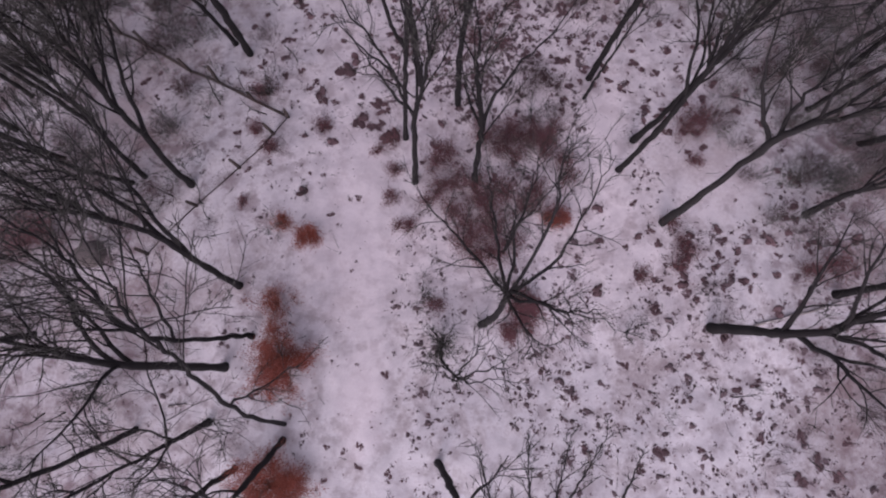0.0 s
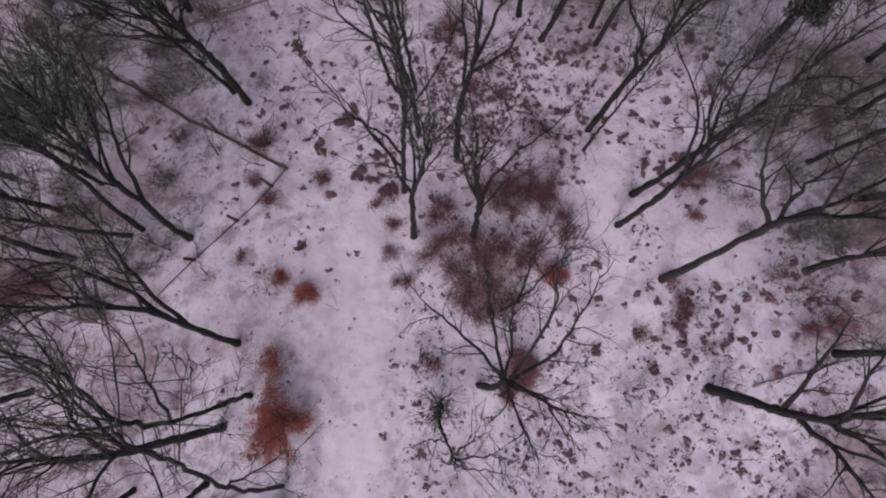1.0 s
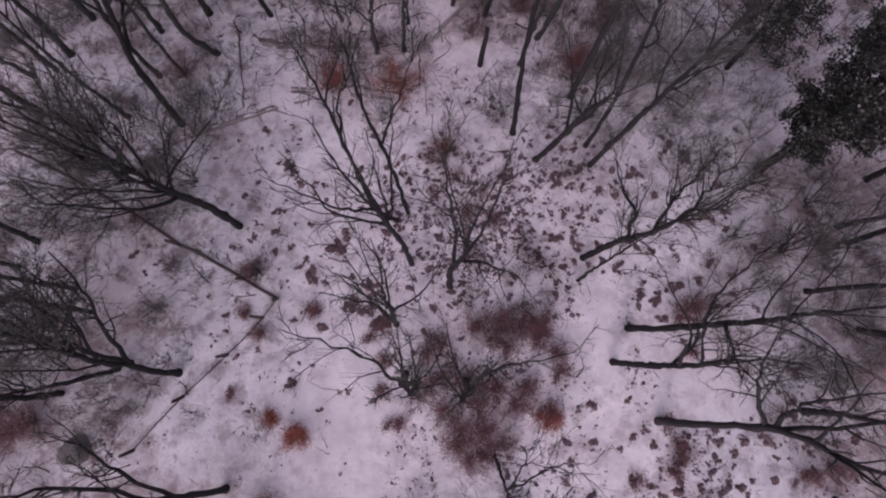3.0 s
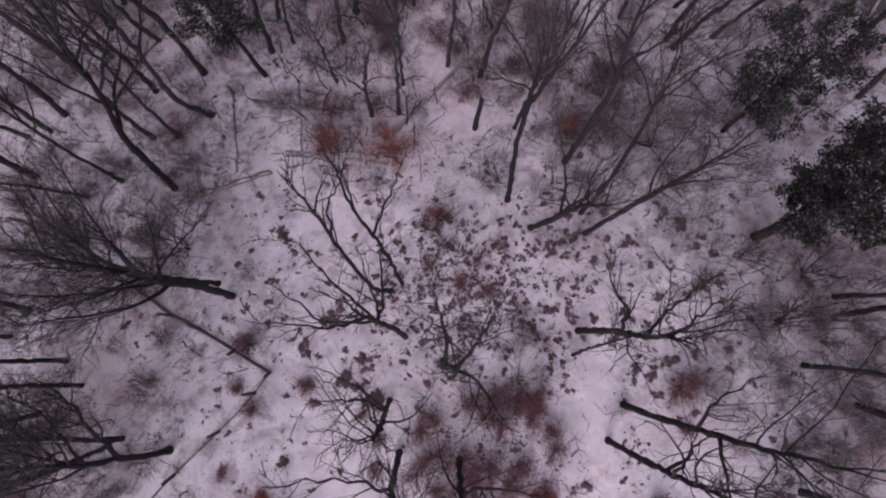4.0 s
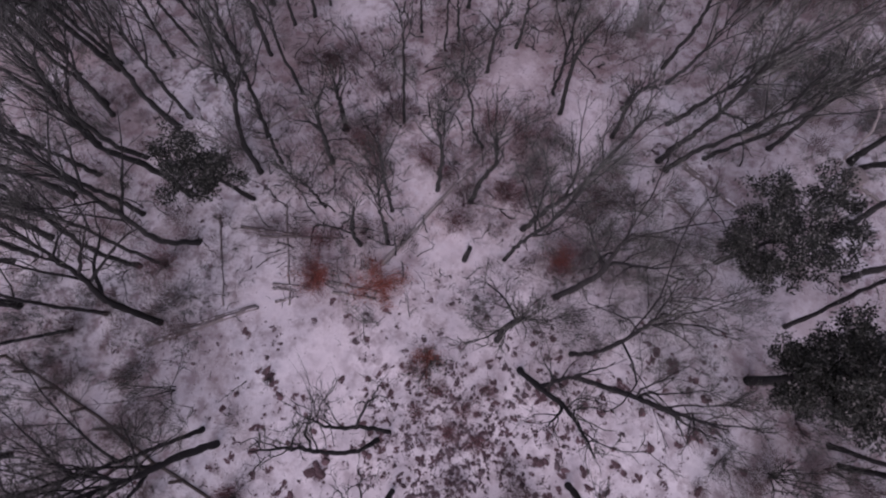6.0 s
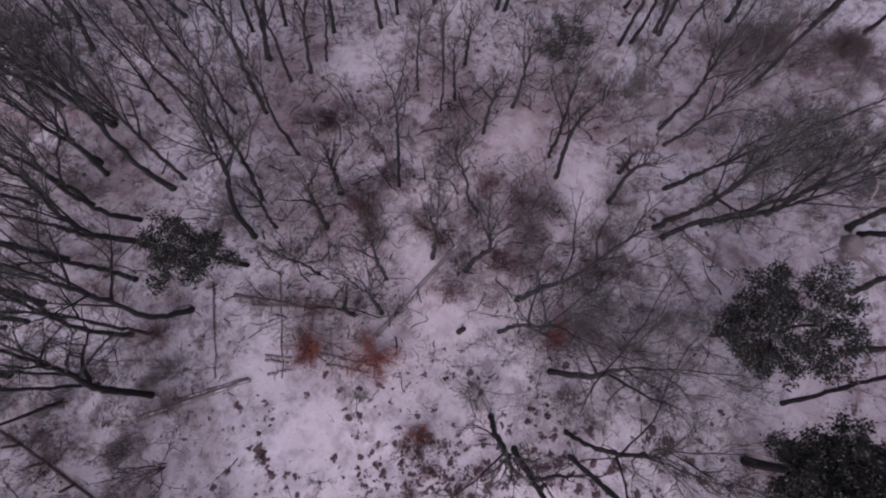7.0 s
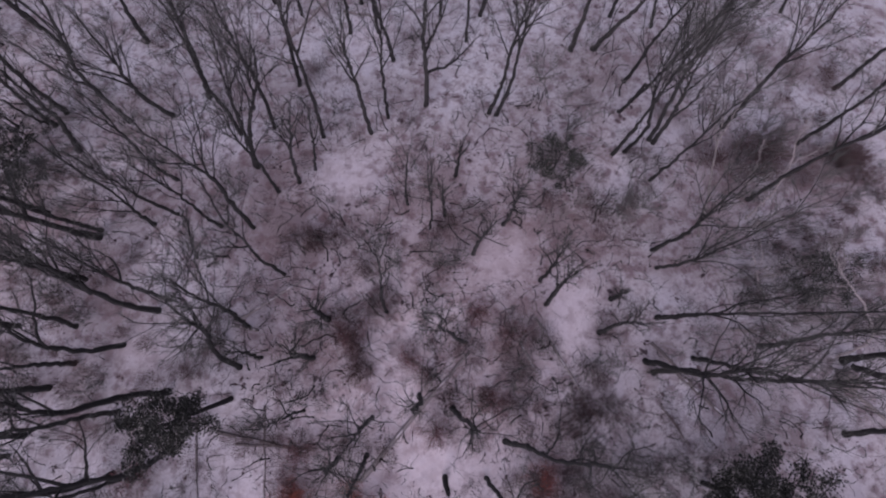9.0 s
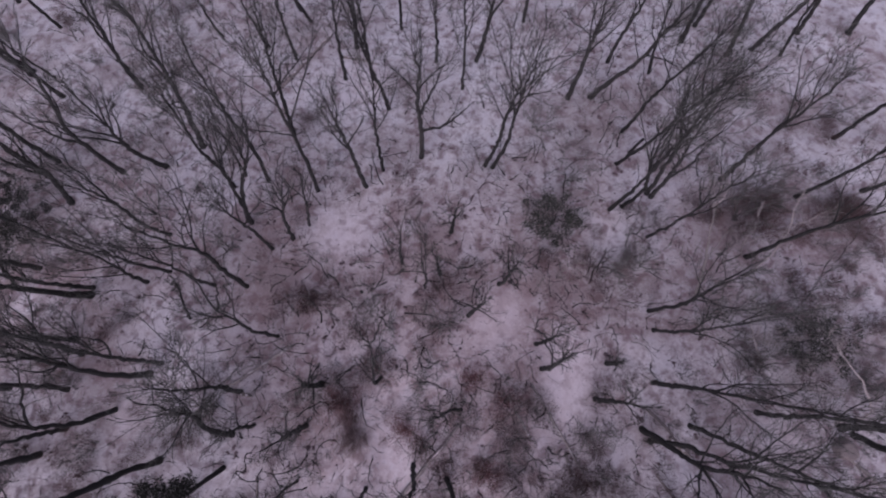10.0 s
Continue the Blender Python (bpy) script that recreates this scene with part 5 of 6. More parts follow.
# ---- undergrowth ----
def rusty_bush(x, y, r, seed, leaf, density=1.0, tall=1.0, label="", name="rusty_bush", category="bush", group="leafy bushes"):
    """A sapling or bush that has kept its dry leaves: stems, and leaves of its own along the shoots."""
    rng = random.Random(seed)
    root = new(name)
    root.location = (x, y, ground_z(x, y) - 0.03)
    stems, leaves = Shape(), Shape()
    count = max(9, int(14 * r + 6))
    shoots = []
    for i in range(count):
        a, lean = rng.uniform(0, 6.283), rng.uniform(0.1, 1.15)
        d = Vector((math.cos(a) * math.sin(lean), math.sin(a) * math.sin(lean), math.cos(lean) * tall))
        ln = r * rng.uniform(0.65, 1.2)
        q, w = grown(rng, Vector((rng.gauss(0, 0.06), rng.gauss(0, 0.06), 0)), d, ln, 0.012 + 0.006 * r, 0.005, 4, 0.12, 0.05)
        stems.tube(q, w, 4)
        shoots.append((q, w, ln))
        for k in range(4):
            p, dd, _ = along(q, w, rng.uniform(0.3, 0.95))
            q2, w2 = grown(rng, p, turned(dd, radians(rng.uniform(25, 65)), rng.uniform(0, 6.283)), ln * rng.uniform(0.3, 0.55), 0.007, 0.003, 2, 0.15, 0.05)
            stems.spike(q2, w2)
            shoots.append((q2, w2, ln * 0.4))
    n = int(density * (600 + 5200 * r * r))
    for i in range(n):
        q, w, ln = shoots[rng.randrange(len(shoots))]
        p, dd, _ = along(q, w, rng.uniform(0.12, 1.0))
        p = p + Vector((rng.gauss(0, 0.13), rng.gauss(0, 0.13), rng.gauss(0, 0.08)))
        p.z = max(p.z, 0.02)
        d = Vector((rng.gauss(0, 1), rng.gauss(0, 1), rng.gauss(-0.1, 0.5))).normalized()
        size = rng.uniform(0.036, 0.068)
        side = d.cross(Vector((rng.gauss(0, 0.4), rng.gauss(0, 0.4), 1))).normalized()
        leaves.leaf(p, d * size, side * size * rng.uniform(0.25, 0.42), Vector((0, 0, rng.uniform(-0.02, 0.02))))
    part("stem", stems, TWIG, root)
    part("leaves", leaves, leaf, root, kind="stuff")
    return tagged(root, label or "rust-coloured sapling bush with dry clinging leaves in snow", category, group)


SHRUB_SHAPES = []


def twig_shrub(r, seed, label, bark):
    """A bare shrub of many thin stems, one metre in radius times r."""
    rng = random.Random(seed)
    root = new("bare_shrub")
    stems, twigs = Shape(), Shape()
    for i in range(rng.randint(8, 12)):
        a, lean = rng.uniform(0, 6.283), rng.uniform(0.15, 0.95)
        d = Vector((math.cos(a) * math.sin(lean), math.sin(a) * math.sin(lean), math.cos(lean)))
        ln = r * rng.uniform(0.9, 1.7)
        q, w = grown(rng, Vector((rng.gauss(0, 0.07), rng.gauss(0, 0.07), 0)), d, ln, 0.018, 0.007, 5, 0.12, 0.05)
        stems.tube(q, w, 3)
        for k in range(7):
            p, dd, _ = along(q, w, rng.uniform(0.2, 1.0))
            ln2 = ln * rng.uniform(0.2, 0.45)
            q2, w2 = grown(rng, p, turned(dd, radians(rng.uniform(22, 60)), rng.uniform(0, 6.283)), ln2, 0.011, 0.005, 1, 0.14, 0.06)
            twigs.spike(q2, w2)
            for m in range(3):
                p3, d3, _ = along(q2, w2, rng.uniform(0.2, 1.0))
                q3, w3 = grown(rng, p3, turned(d3, radians(rng.uniform(22, 60)), rng.uniform(0, 6.283)), ln2 * rng.uniform(0.3, 0.7), 0.009, 0.004, 1, 0.14, 0.05)
                twigs.spike(q3, w3)
    part("stem", stems, bark, root)
    part("twig", twigs, TWIG if bark is BARK else bark, root, kind="stuff")
    SHRUB_SHAPES.append((stems, twigs))
    return tagged(root, label, "shrub", "bare shrubs")


def tussock(seed):
    """A frosted clump of dead grass and leaves, half a metre high times its scale."""
    rng = random.Random(seed)
    s = Shape()
    lobes = [(Vector((rng.gauss(0, 0.34), rng.gauss(0, 0.34), 0)), rng.uniform(0.3, 0.6)) for _ in range(rng.randint(3, 5))]
    for c, size in lobes:
        s.mound(rng, c, size * 1.0, size * 0.85, 9)
    for i in range(230):
        c, size = lobes[rng.randrange(len(lobes))]
        a, up = rng.uniform(0, 6.283), math.asin(rng.random())
        d = Vector((math.cos(a) * math.cos(up), math.sin(a) * math.cos(up), math.sin(up)))
        p = c + d * size * rng.uniform(0.5, 1.05)
        droop = Vector((d.x, d.y, rng.uniform(-0.5, 0.7))).normalized()
        ln = rng.uniform(0.12, 0.3)
        s.leaf(p, droop * ln, droop.cross(Vector((rng.gauss(0, 0.3), rng.gauss(0, 0.3), 1))).normalized() * ln * rng.uniform(0.12, 0.24), Vector((0, 0, 0.02)))
    ob = new("grass_tussock", s.mesh("grass_tussock", TUSSOCK))
    return tagged(ob, "dark clump of dead grass poking through snow", "grass tussock", "dead grass tussocks")


def fallen_log(x0, y0, x1, y1, r, pale, seed):
    rng = random.Random(seed)
    root = new("fallen_log")
    root.location = (x0, y0, 0)
    n = 10
    pts = []
    for i in range(n + 1):
        s = i / n
        x, y = x0 + (x1 - x0) * s, y0 + (y1 - y0) * s
        pts.append(Vector((x - x0 + rng.gauss(0, 0.025), y - y0 + rng.gauss(0, 0.025), ground_z(x, y) + r * 0.7)))
    body = Shape()
    body.tube(pts, [r * (1.05 - 0.35 * i / n) for i in range(n + 1)], 8)
    mat = PALE_BARK if pale else LOG_BARK
    part("trunk", body, mat, root)
    for k in range(3 + int(2 * r / 0.1)):
        p, d, rr = along(pts, [r] * (n + 1), rng.uniform(0.1, 0.95))
        d2 = turned(d, radians(rng.uniform(40, 80)), rng.uniform(0, 6.283))
        d2.z = abs(d2.z) * 0.6 + 0.05
        stub = Shape()
        q, w = grown(rng, p, d2, rng.uniform(0.25, 0.9), r * 0.3, r * 0.12, 3, 0.15, 0)
        stub.tube(q, w, 5)
        part("branch_stub", stub, mat, root)
    # the snow that lies along its back
    cap = Shape()
    for i in range(n):
        if rng.random() < 0.35:
            a, b = pts[i], pts[i + 1]
            cap.tube([a + Vector((0, 0, r * 0.62)), (a + b) / 2 + Vector((0, 0, r * 0.75)), b + Vector((0, 0, r * 0.55))], [r * 0.25, r * 0.45, r * 0.22], 6)
    if cap.v:
        part("snow_cap", cap, SNOW, root, "snow lying along the log", "stuff")
    return tagged(root, "pale barkless fallen trunk lying on the snow" if pale else "weathered fallen log dusted with snow on the ground", "log", "fallen logs")


def evergreen(x, y, h, r, start, lx, ly, seed, label, wide=2.0, clumps=60, density=1.0, leaf=None, loose=1.0, big=1.0):
    """An evergreen: trunk, branches, and leafy clumps at their ends."""
    rng = random.Random(seed)
    root = new("evergreen_tree")
    root.location = (x, y, ground_z(x, y) - 0.05)
    pts = [Vector((lx * h * i / 10 + rng.gauss(0, 0.03), ly * h * i / 10 + rng.gauss(0, 0.03), h * i / 10)) for i in range(11)]
    radii = [r * (1 - 0.85 * i / 10) for i in range(11)]
    trunk = Shape()
    trunk.tube(pts, radii, 9)
    part("trunk", trunk, BARK, root)
    leaves = Shape()
    spin = 0.0
    for j in range(clumps):
        s = start + (0.98 - start) * (j + rng.random()) / clumps
        p, d, rr = along(pts, radii, s)
        spin += 2.4 + rng.uniform(-0.4, 0.4)
        k = (s - start) / (1 - start)
        ln = wide * (0.35 + 0.85 * math.sin(math.pi * (0.12 + 0.8 * k) ** 0.9)) * rng.uniform(0.55, 1.15)
        d2 = Vector((math.cos(spin), math.sin(spin), rng.uniform(-0.05, 0.5) + 0.3 * k))
        q, w = grown(rng, p, d2, ln, max(rr * 0.3, 0.02), 0.01, 4, 0.1, 0.03)
        bough = Shape()
        bough.tube(q, w, 4)
        part("bough", bough, BARK, root)
        for m in range(int(4 * density)):
            c, dd, _ = along(q, w, rng.uniform(0.4, 1.0))
            c = c + Vector((rng.gauss(0, 0.16), rng.gauss(0, 0.16), rng.gauss(0, 0.10)))
            fat = rng.uniform(0.1, 0.19) * loose
            for i in range(80):
                o = Vector((rng.gauss(0, fat), rng.gauss(0, fat), rng.gauss(0, fat * 0.6)))
                dl = (o.normalized() * 0.8 + Vector((rng.gauss(0, 0.5), rng.gauss(0, 0.5), rng.gauss(0.0, 0.35)))).normalized()
                size = rng.uniform(0.07, 0.14) * big
                side = dl.cross(Vector((rng.gauss(0, 0.5), rng.gauss(0, 0.5), 1))).normalized() * size * 0.33
                leaves.leaf(c + o, dl * size, side, Vector((0, 0, rng.uniform(0, 0.015))))
    part("foliage", leaves, leaf or NEEDLE, root, kind="stuff")
    return tagged(root, label, "evergreen tree", "evergreens")


evergreen(17.95, 18.75, 12.5, 0.27, 0.26, -0.01, 0.08, 5, "large dense dark evergreen tree among bare trees", 2.1, 84, 1.75, big=1.2)
evergreen(17.4, 25.4, 9.3, 0.16, 0.3, -0.02, 0.0, 6, "open-crowned glossy evergreen tree in snow", 2.8, 48, 1.25, loose=1.05, big=1.1)
evergreen(-10.3, 29.6, 8.8, 0.17, 0.5, -0.02, -0.09, 7, "slim evergreen tree with one tufted crown", 1.65, 18, 1.5, loose=1.1, big=1.1)
evergreen(-29.8, 46.0, 5.0, 0.12, 0.1, 0.0, 0.0, 8, "broad dark evergreen thicket at the wood's edge", 4.4, 84, 1.2)
evergreen(10.3, 45.4, 3.0, 0.07, 0.1, 0.0, 0.0, 9, "low spreading evergreen thicket below bare trees", 2.3, 30, 0.5, DULL_NEEDLE, 1.1)
evergreen(25.6, 37.4, 3.6, 0.07, 0.12, 0.0, 0.0, 10, "low spreading evergreen thicket below bare trees", 2.2, 30, 0.5, DULL_NEEDLE, 1.1)

for i, (x, y, r) in enumerate(RUSTY):
    rusty_bush(x, y, (1.3 if i < 8 else 1.5) * max(r, 0.28), 300 + i, BRACKEN if i in (5, 6) else OAK_LEAF, 0.35 if i == 3 else 0.85 if i < 8 else 0.26, 0.65)
for i, (x, y, r) in enumerate(DULL_RUSTY):
    rusty_bush(x, y, 1.3 * r, 330 + i, BRACKEN, 0.4, 0.65, "dull red-brown twiggy bush with few leaves in snow")
for i, (x, y, r) in enumerate(BRACKENS):
    rusty_bush(x, y, r * 1.5, 500 + i, BRACKEN, 0.22 if y < 17 else 0.14, 0.85 if y < 17 else 0.6, "brown patch of withered bracken and brambles in snow", "bracken_clump", "bracken", "withered bracken")

bare_tree(1.77, 0.78, 7.4, 0.04, 0.1, 0.16, 0.85, 4, 1.3, 28, subs=8, tw=8, pull=0.4, label="leaning open-crowned bare tree at the edge of the clearing",
          stem=((0.28, 0.26, 3.4), (0.32, 0.72, 6.8)),
          forks=(((0.32, 0.72, 6.8), (-0.34, 1.57, 6.9), (-1.26, 2.31, 8.0), (-1.94, 2.9, 8.8)), ((0.32, 0.72, 6.8), (1.49, 1.41, 8.0), (1.99, 2.32, 8.8), (2.55, 3.38, 9.4)), ((0.32, 0.72, 6.8), (0.44, 1.9, 7.8), (0.32, 2.71, 8.8)), ((0.32, 0.72, 6.8), (-0.06, 2.15, 7.8), (-0.34, 3.42, 8.8)), ((0.32, 0.72, 6.8), (0.91, 0.45, 7.3), (1.3, 0.38, 7.9), (1.5, -0.1, 8.5)), ((1.37, 0.39, 8.0), (1.5, 0.12, 8.4), (1.85, 0.08, 8.9)), ((0.32, 0.72, 6.8), (0.45, 0.19, 7.4), (0.63, -0.46, 8.6)), ((1.56, 1.34, 8.0), (1.33, 2.56, 9.2), (1.44, 3.7, 10.0))))
bare_tree(2.9, 4.2, 6.4, -0.02, 0.0, 0.085, 0.85, 4, 1.3, 29, subs=6, tw=7, label="small fork-topped bare tree beside withered bracken",
          stem=((-0.07, -0.03, 2.8), (-0.15, -0.06, 5.6)),
          forks=(((-0.15, -0.06, 5.6), (0.55, 0.55, 6.6), (1.25, 1.34, 7.8), (1.6, 1.5, 8.4)), ((-0.15, -0.06, 5.6), (0.14, 0.73, 6.6), (0.37, 1.68, 7.6)), ((-0.15, -0.06, 5.6), (0.08, 0.65, 6.6), (0.12, 1.26, 7.6), (0.52, 1.41, 8.3))))
bare_tree(0.0, -0.45, 6.2, 0.07, -0.1, 0.085, 0.6, 7, 1.4, 30, subs=6, tw=7, reach=0.6, label="slim small-crowned bare tree in the open snow",
          stem=((-0.02, -0.23, 1.2), (0.25, -0.53, 3.2), (0.52, -0.74, 5.4)),
          forks=(((0.52, -0.74, 5.4), (0.95, -0.82, 6.2), (1.51, -0.65, 7.3)), ((0.44, -0.6, 4.8), (0.94, -0.13, 6.0), (1.29, 0.29, 6.8)), ((0.49, -0.66, 5.2), (1.32, -0.42, 6.3), (1.87, -0.33, 7.0)), ((0.25, -0.53, 3.2), (-0.37, -0.3, 4.4))))
for i, (x, y, lx, ly, h) in enumerate(((2.1, -6.8, -0.3, 1.15, 2.7), (3.7, -6.9, -0.15, 1.25, 3.0), (4.6, -7.1, 0.1, 1.3, 3.1), (5.2, -6.8, 0.4, 1.25, 3.1), (7.6, -6.6, 0.15, 1.2, 2.2))):
    bare_tree(x, y, h, lx, ly, 0.05, 0.12, 8, 0.85, 991 + i, subs=4, tw=4, label="low bent many-limbed bare sapling over snow")

SHRUB_KINDS = [twig_shrub(1.0, 700 + i, "leafless many-stemmed shrub with dark twigs in snow", BARK) for i in range(7)]
PALE_KINDS = [twig_shrub(1.0, 720 + i, "leafless pale grey many-stemmed shrub in snow", PALE_BARK) for i in range(2)]
GREY_KINDS = [twig_shrub(1.0, 740 + i, "leafless grey-brown many-stemmed shrub in snow", BRUSH) for i in range(5)]
grey_done = 0
for i, (x, y, r) in enumerate(SHRUBS):
    if r > 2.2 or drifted(x, y) > 0.3:
        continue
    if y > 21:
        if i % 5 in (1, 3):
            continue
        m = pose(x, y, ground_z(x, y) - 0.04, 0, 0, 57 * i) @ Matrix.Diagonal((0.7 * r, 0.7 * r, 0.85 * r, 1))
        if grey_done < 5:
            GREY_KINDS[grey_done].matrix_basis = m
        else:
            copy_thing(GREY_KINDS[grey_done % 5], m)
        grey_done += 1
        continue
    kind = SHRUB_KINDS[i % 7]
    m = pose(x, y, ground_z(x, y) - 0.04, 0, 0, 57 * i) @ Matrix.Diagonal((0.85 * r, 0.85 * r, 1.0 * r, 1))
    if i < 7:  # the pattern itself stands here
        kind.matrix_basis = m
    else:
        copy_thing(kind, m)
for i, (x, y, r) in enumerate(((23.6, 41.0, 1.7), (25.8, 36.0, 1.8), (27.0, 39.5, 1.5), (22.6, 37.5, 1.5), (24.6, 34.6, 1.4), (10.6, 41.6, 1.3), (9.2, 41.0, 1.2), (11.8, 42.6, 1.2), (28.5, 36.8, 1.6), (11.9, 24.6, 1.2), (11.1, 22.8, 0.9), (12.4, 25.7, 1.0), (10.9, 24.2, 0.8))):
    m = pose(x, y, ground_z(x, y) - 0.04, 0, 0, 83 * i) @ Matrix.Diagonal((0.6 * r, 0.6 * r, 1.15 * r, 1))
    if i < 2:
        PALE_KINDS[i].matrix_basis = m
    else:
        copy_thing(PALE_KINDS[i % 2], m)

# saplings and brush that fill the wood, thicker away from the clearing
def brush():
    rng = random.Random(41)
    spots = []
    while len(spots) < 80:
        x, y = rng.uniform(-30, 34), rng.uniform(-8, 72)
        open_ground = math.exp(-((x - 1) / 8.5) ** 2) * (1.0 if y < 21 else 0.35)
        if rng.random() > open_ground + 0.12 + 2.5 * drifted(x, y):
            spots.append((x, y, rng.uniform(0.55, 1.35)))
    for x0, x1, y0, y1, count in ((-27, -12, -6, 14, 56), (-25, -11.5, 14, 26, 48), (13, 28, 5, 17, 66), (12, 26, 24, 34, 16), (-24, -12, 17, 24, 20), (7, 20, 18, 27, 56), (-31, -19, 27, 46, 46), (22, 34, 30, 46, 44), (24, 38, 44, 68, 40), (-43, -18, 50, 76, 90), (-8, 13, 24, 46, 20)):
        spots += [(rng.uniform(x0, x1), rng.uniform(y0, y1), rng.uniform(0.6, 1.4)) for _ in range(count)]
    base = [(np.array([tuple(q) for q in t.v]), [tuple(f) for f in t.f]) for _, t in SHRUB_SHAPES[:7]]
    verts, faces, n = [], [], 0
    for x, y, r in spots:
        v, f = base[rng.randrange(7)]
        a = rng.uniform(0, 6.283)
        c, s = math.cos(a), math.sin(a)
        k = 0.85 * r
        verts.append(np.stack([x + k * (c * v[:, 0] - s * v[:, 1]), y + k * (s * v[:, 0] + c * v[:, 1]), ground_z(x, y) - 0.04 + 1.5 * k * v[:, 2]], 1))
        faces += [tuple(i + n for i in q) for q in f]
        n += len(v)
    me = bpy.data.meshes.new("brushwood")
    me.from_pydata(np.concatenate(verts).tolist(), [], faces)
    me.materials.append(BRUSH)
    tagged(new("brushwood", me), "thin grey-brown brushwood and saplings under the trees", "brushwood", kind="stuff")


brush()


def brambles():
    """Thickets of very fine withered stems, standing as brown clouds over the litter."""
    rng = random.Random(59)
    spots = []
    while len(spots) < 95:
        x, y = rng.uniform(-12, 16), rng.uniform(25, 44)
        if x < -3 and 35 < y < 48 and rng.random() < 0.8 or rng.random() < 3 * drifted(x, y):
            continue
        if noise.noise((x * 0.25, y * 0.25, 2.0)) > rng.uniform(-0.25, 0.4) - 0.3 * math.exp(-((x + 2) / 5) ** 2 - ((y - 36) / 5) ** 2):
            spots.append((x, y, rng.uniform(0.8, 1.9), rng.uniform(0.5, 1.2)))
    for x0, x1, y0, y1, count, tall in ((21, 35, 44.5, 48.5, 34, 2.4), (22, 34, 33, 44, 26, 1.4), (-26, -13, 15, 25, 26, 1.6), (2, 13, 25, 33, 22, 0.9), (-14, -1, 26, 36, 12, 1.2), (-24, -10, 27, 38, 20, 1.3), (-44, -20, 52, 74, 46, 1.6), (1, 6, 9, 15, 16, 1.0), (-30, -18, 28, 46, 26, 1.4), (18, 34, 50, 62, 20, 1.4), (-26, -13, 0, 22, 40, 1.2), (14, 26, 6, 17, 36, 1.2), (-8.0, -3.2, 39.2, 40.8, 8, 1.8), (-4.6, -2.0, 30.5, 34.5, 6, 1.6), (-0.5, 4.0, 30.5, 34.0, 9, 1.0)):
        spots += [(rng.uniform(x0, x1), rng.uniform(y0, y1), rng.uniform(0.6, 1.2), tall * rng.uniform(0.6, 1.2)) for _ in range(count)]
    stems = Shape()
    for x, y, r, h in spots:
        z = ground_z(x, y)
        for k in range(int(90 + 75 * r)):
            a, far = rng.uniform(0, 6.283), r * math.sqrt(rng.random())
            px, py = x + 0.5 * far * math.cos(a), y + 0.5 * far * math.sin(a)
            d = Vector((math.cos(a) * far / r + rng.gauss(0, 0.5), math.sin(a) * far / r + rng.gauss(0, 0.5), 1.0))
            q, w = grown(rng, Vector((px, py, z + h * rng.uniform(-0.02, 0.55))), d, h * rng.uniform(0.3, 0.65), 0.0085, 0.004, 1, 0.25, 0)
            stems.spike(q, w)
    stalks = Shape()
    for i in range(540):
        x, y = (rng.uniform(-27, 31), rng.uniform(-6, 68)) if i < 420 else (rng.uniform(2, 14), rng.uniform(24, 34)) if i < 470 else (rng.uniform(6, 22), rng.uniform(17, 27))
        if i < 420 and y < 24 and rng.random() < 1.1 * math.exp(-((x - 1) / 12) ** 2) or rng.random() < 3 * drifted(x, y):
            continue
        z, r, h = ground_z(x, y), rng.uniform(0.5, 1.4), rng.uniform(0.5, 1.6)
        for k in range(70):
            px, py = x + rng.gauss(0, 0.5 * r), y + rng.gauss(0, 0.5 * r)
            d = Vector((rng.gauss(0, 0.45), rng.gauss(0, 0.45), 1.0))
            q, w = grown(rng, Vector((px, py, z - 0.05)), d, h * rng.uniform(0.4, 1.0), 0.0105, 0.004, 1, 0.25, 0)
            stalks.spike(q, w)
    tagged(new("withered_stalks", stalks.mesh("withered_stalks", STALK)), "pale grey withered stalks standing in the snow", "dead stalks", kind="stuff")
    tagged(new("brambles", stems.mesh("brambles", BRAMBLE)), "brown thickets of fine withered bramble stems in snow", "brambles", kind="stuff")


brambles()


def saplings():
    """Thin single-stemmed young trees, past counting, under the closed wood."""
    rng = random.Random(43)
    wood = Shape()
    made = 0
    while made < 720:
        x, y = rng.uniform(-32, 36), rng.uniform(-6, 74)
        if y < 22 and rng.random() < 0.45 + 0.55 * math.exp(-((x - 1) / 11) ** 2) or rng.random() < 2.5 * drifted(x, y):
            continue
        made += 1
        h = rng.uniform(0.9, 3.2)
        q, w = grown(rng, Vector((x, y, ground_z(x, y) - 0.03)), Vector((rng.gauss(0, 0.22), rng.gauss(0, 0.22), 1)), h, 0.011 + 0.010 * h, 0.007, 6, 0.17, 0.02)
        wood.tube(q, w, 4)
        for k in range(int(3 + 3 * h)):
            p, d, _ = along(q, w, rng.uniform(0.25, 1.0))
            q2, w2 = grown(rng, p, turned(d, radians(rng.uniform(25, 60)), rng.uniform(0, 6.283)), h * rng.uniform(0.15, 0.4), 0.013, 0.005, 2, 0.16, 0.05)
            wood.spike(q2, w2)
    tagged(new("saplings", wood.mesh("saplings", TWIG)), "thin bare saplings standing in snow under the wood", "sapling", kind="stuff")


saplings()


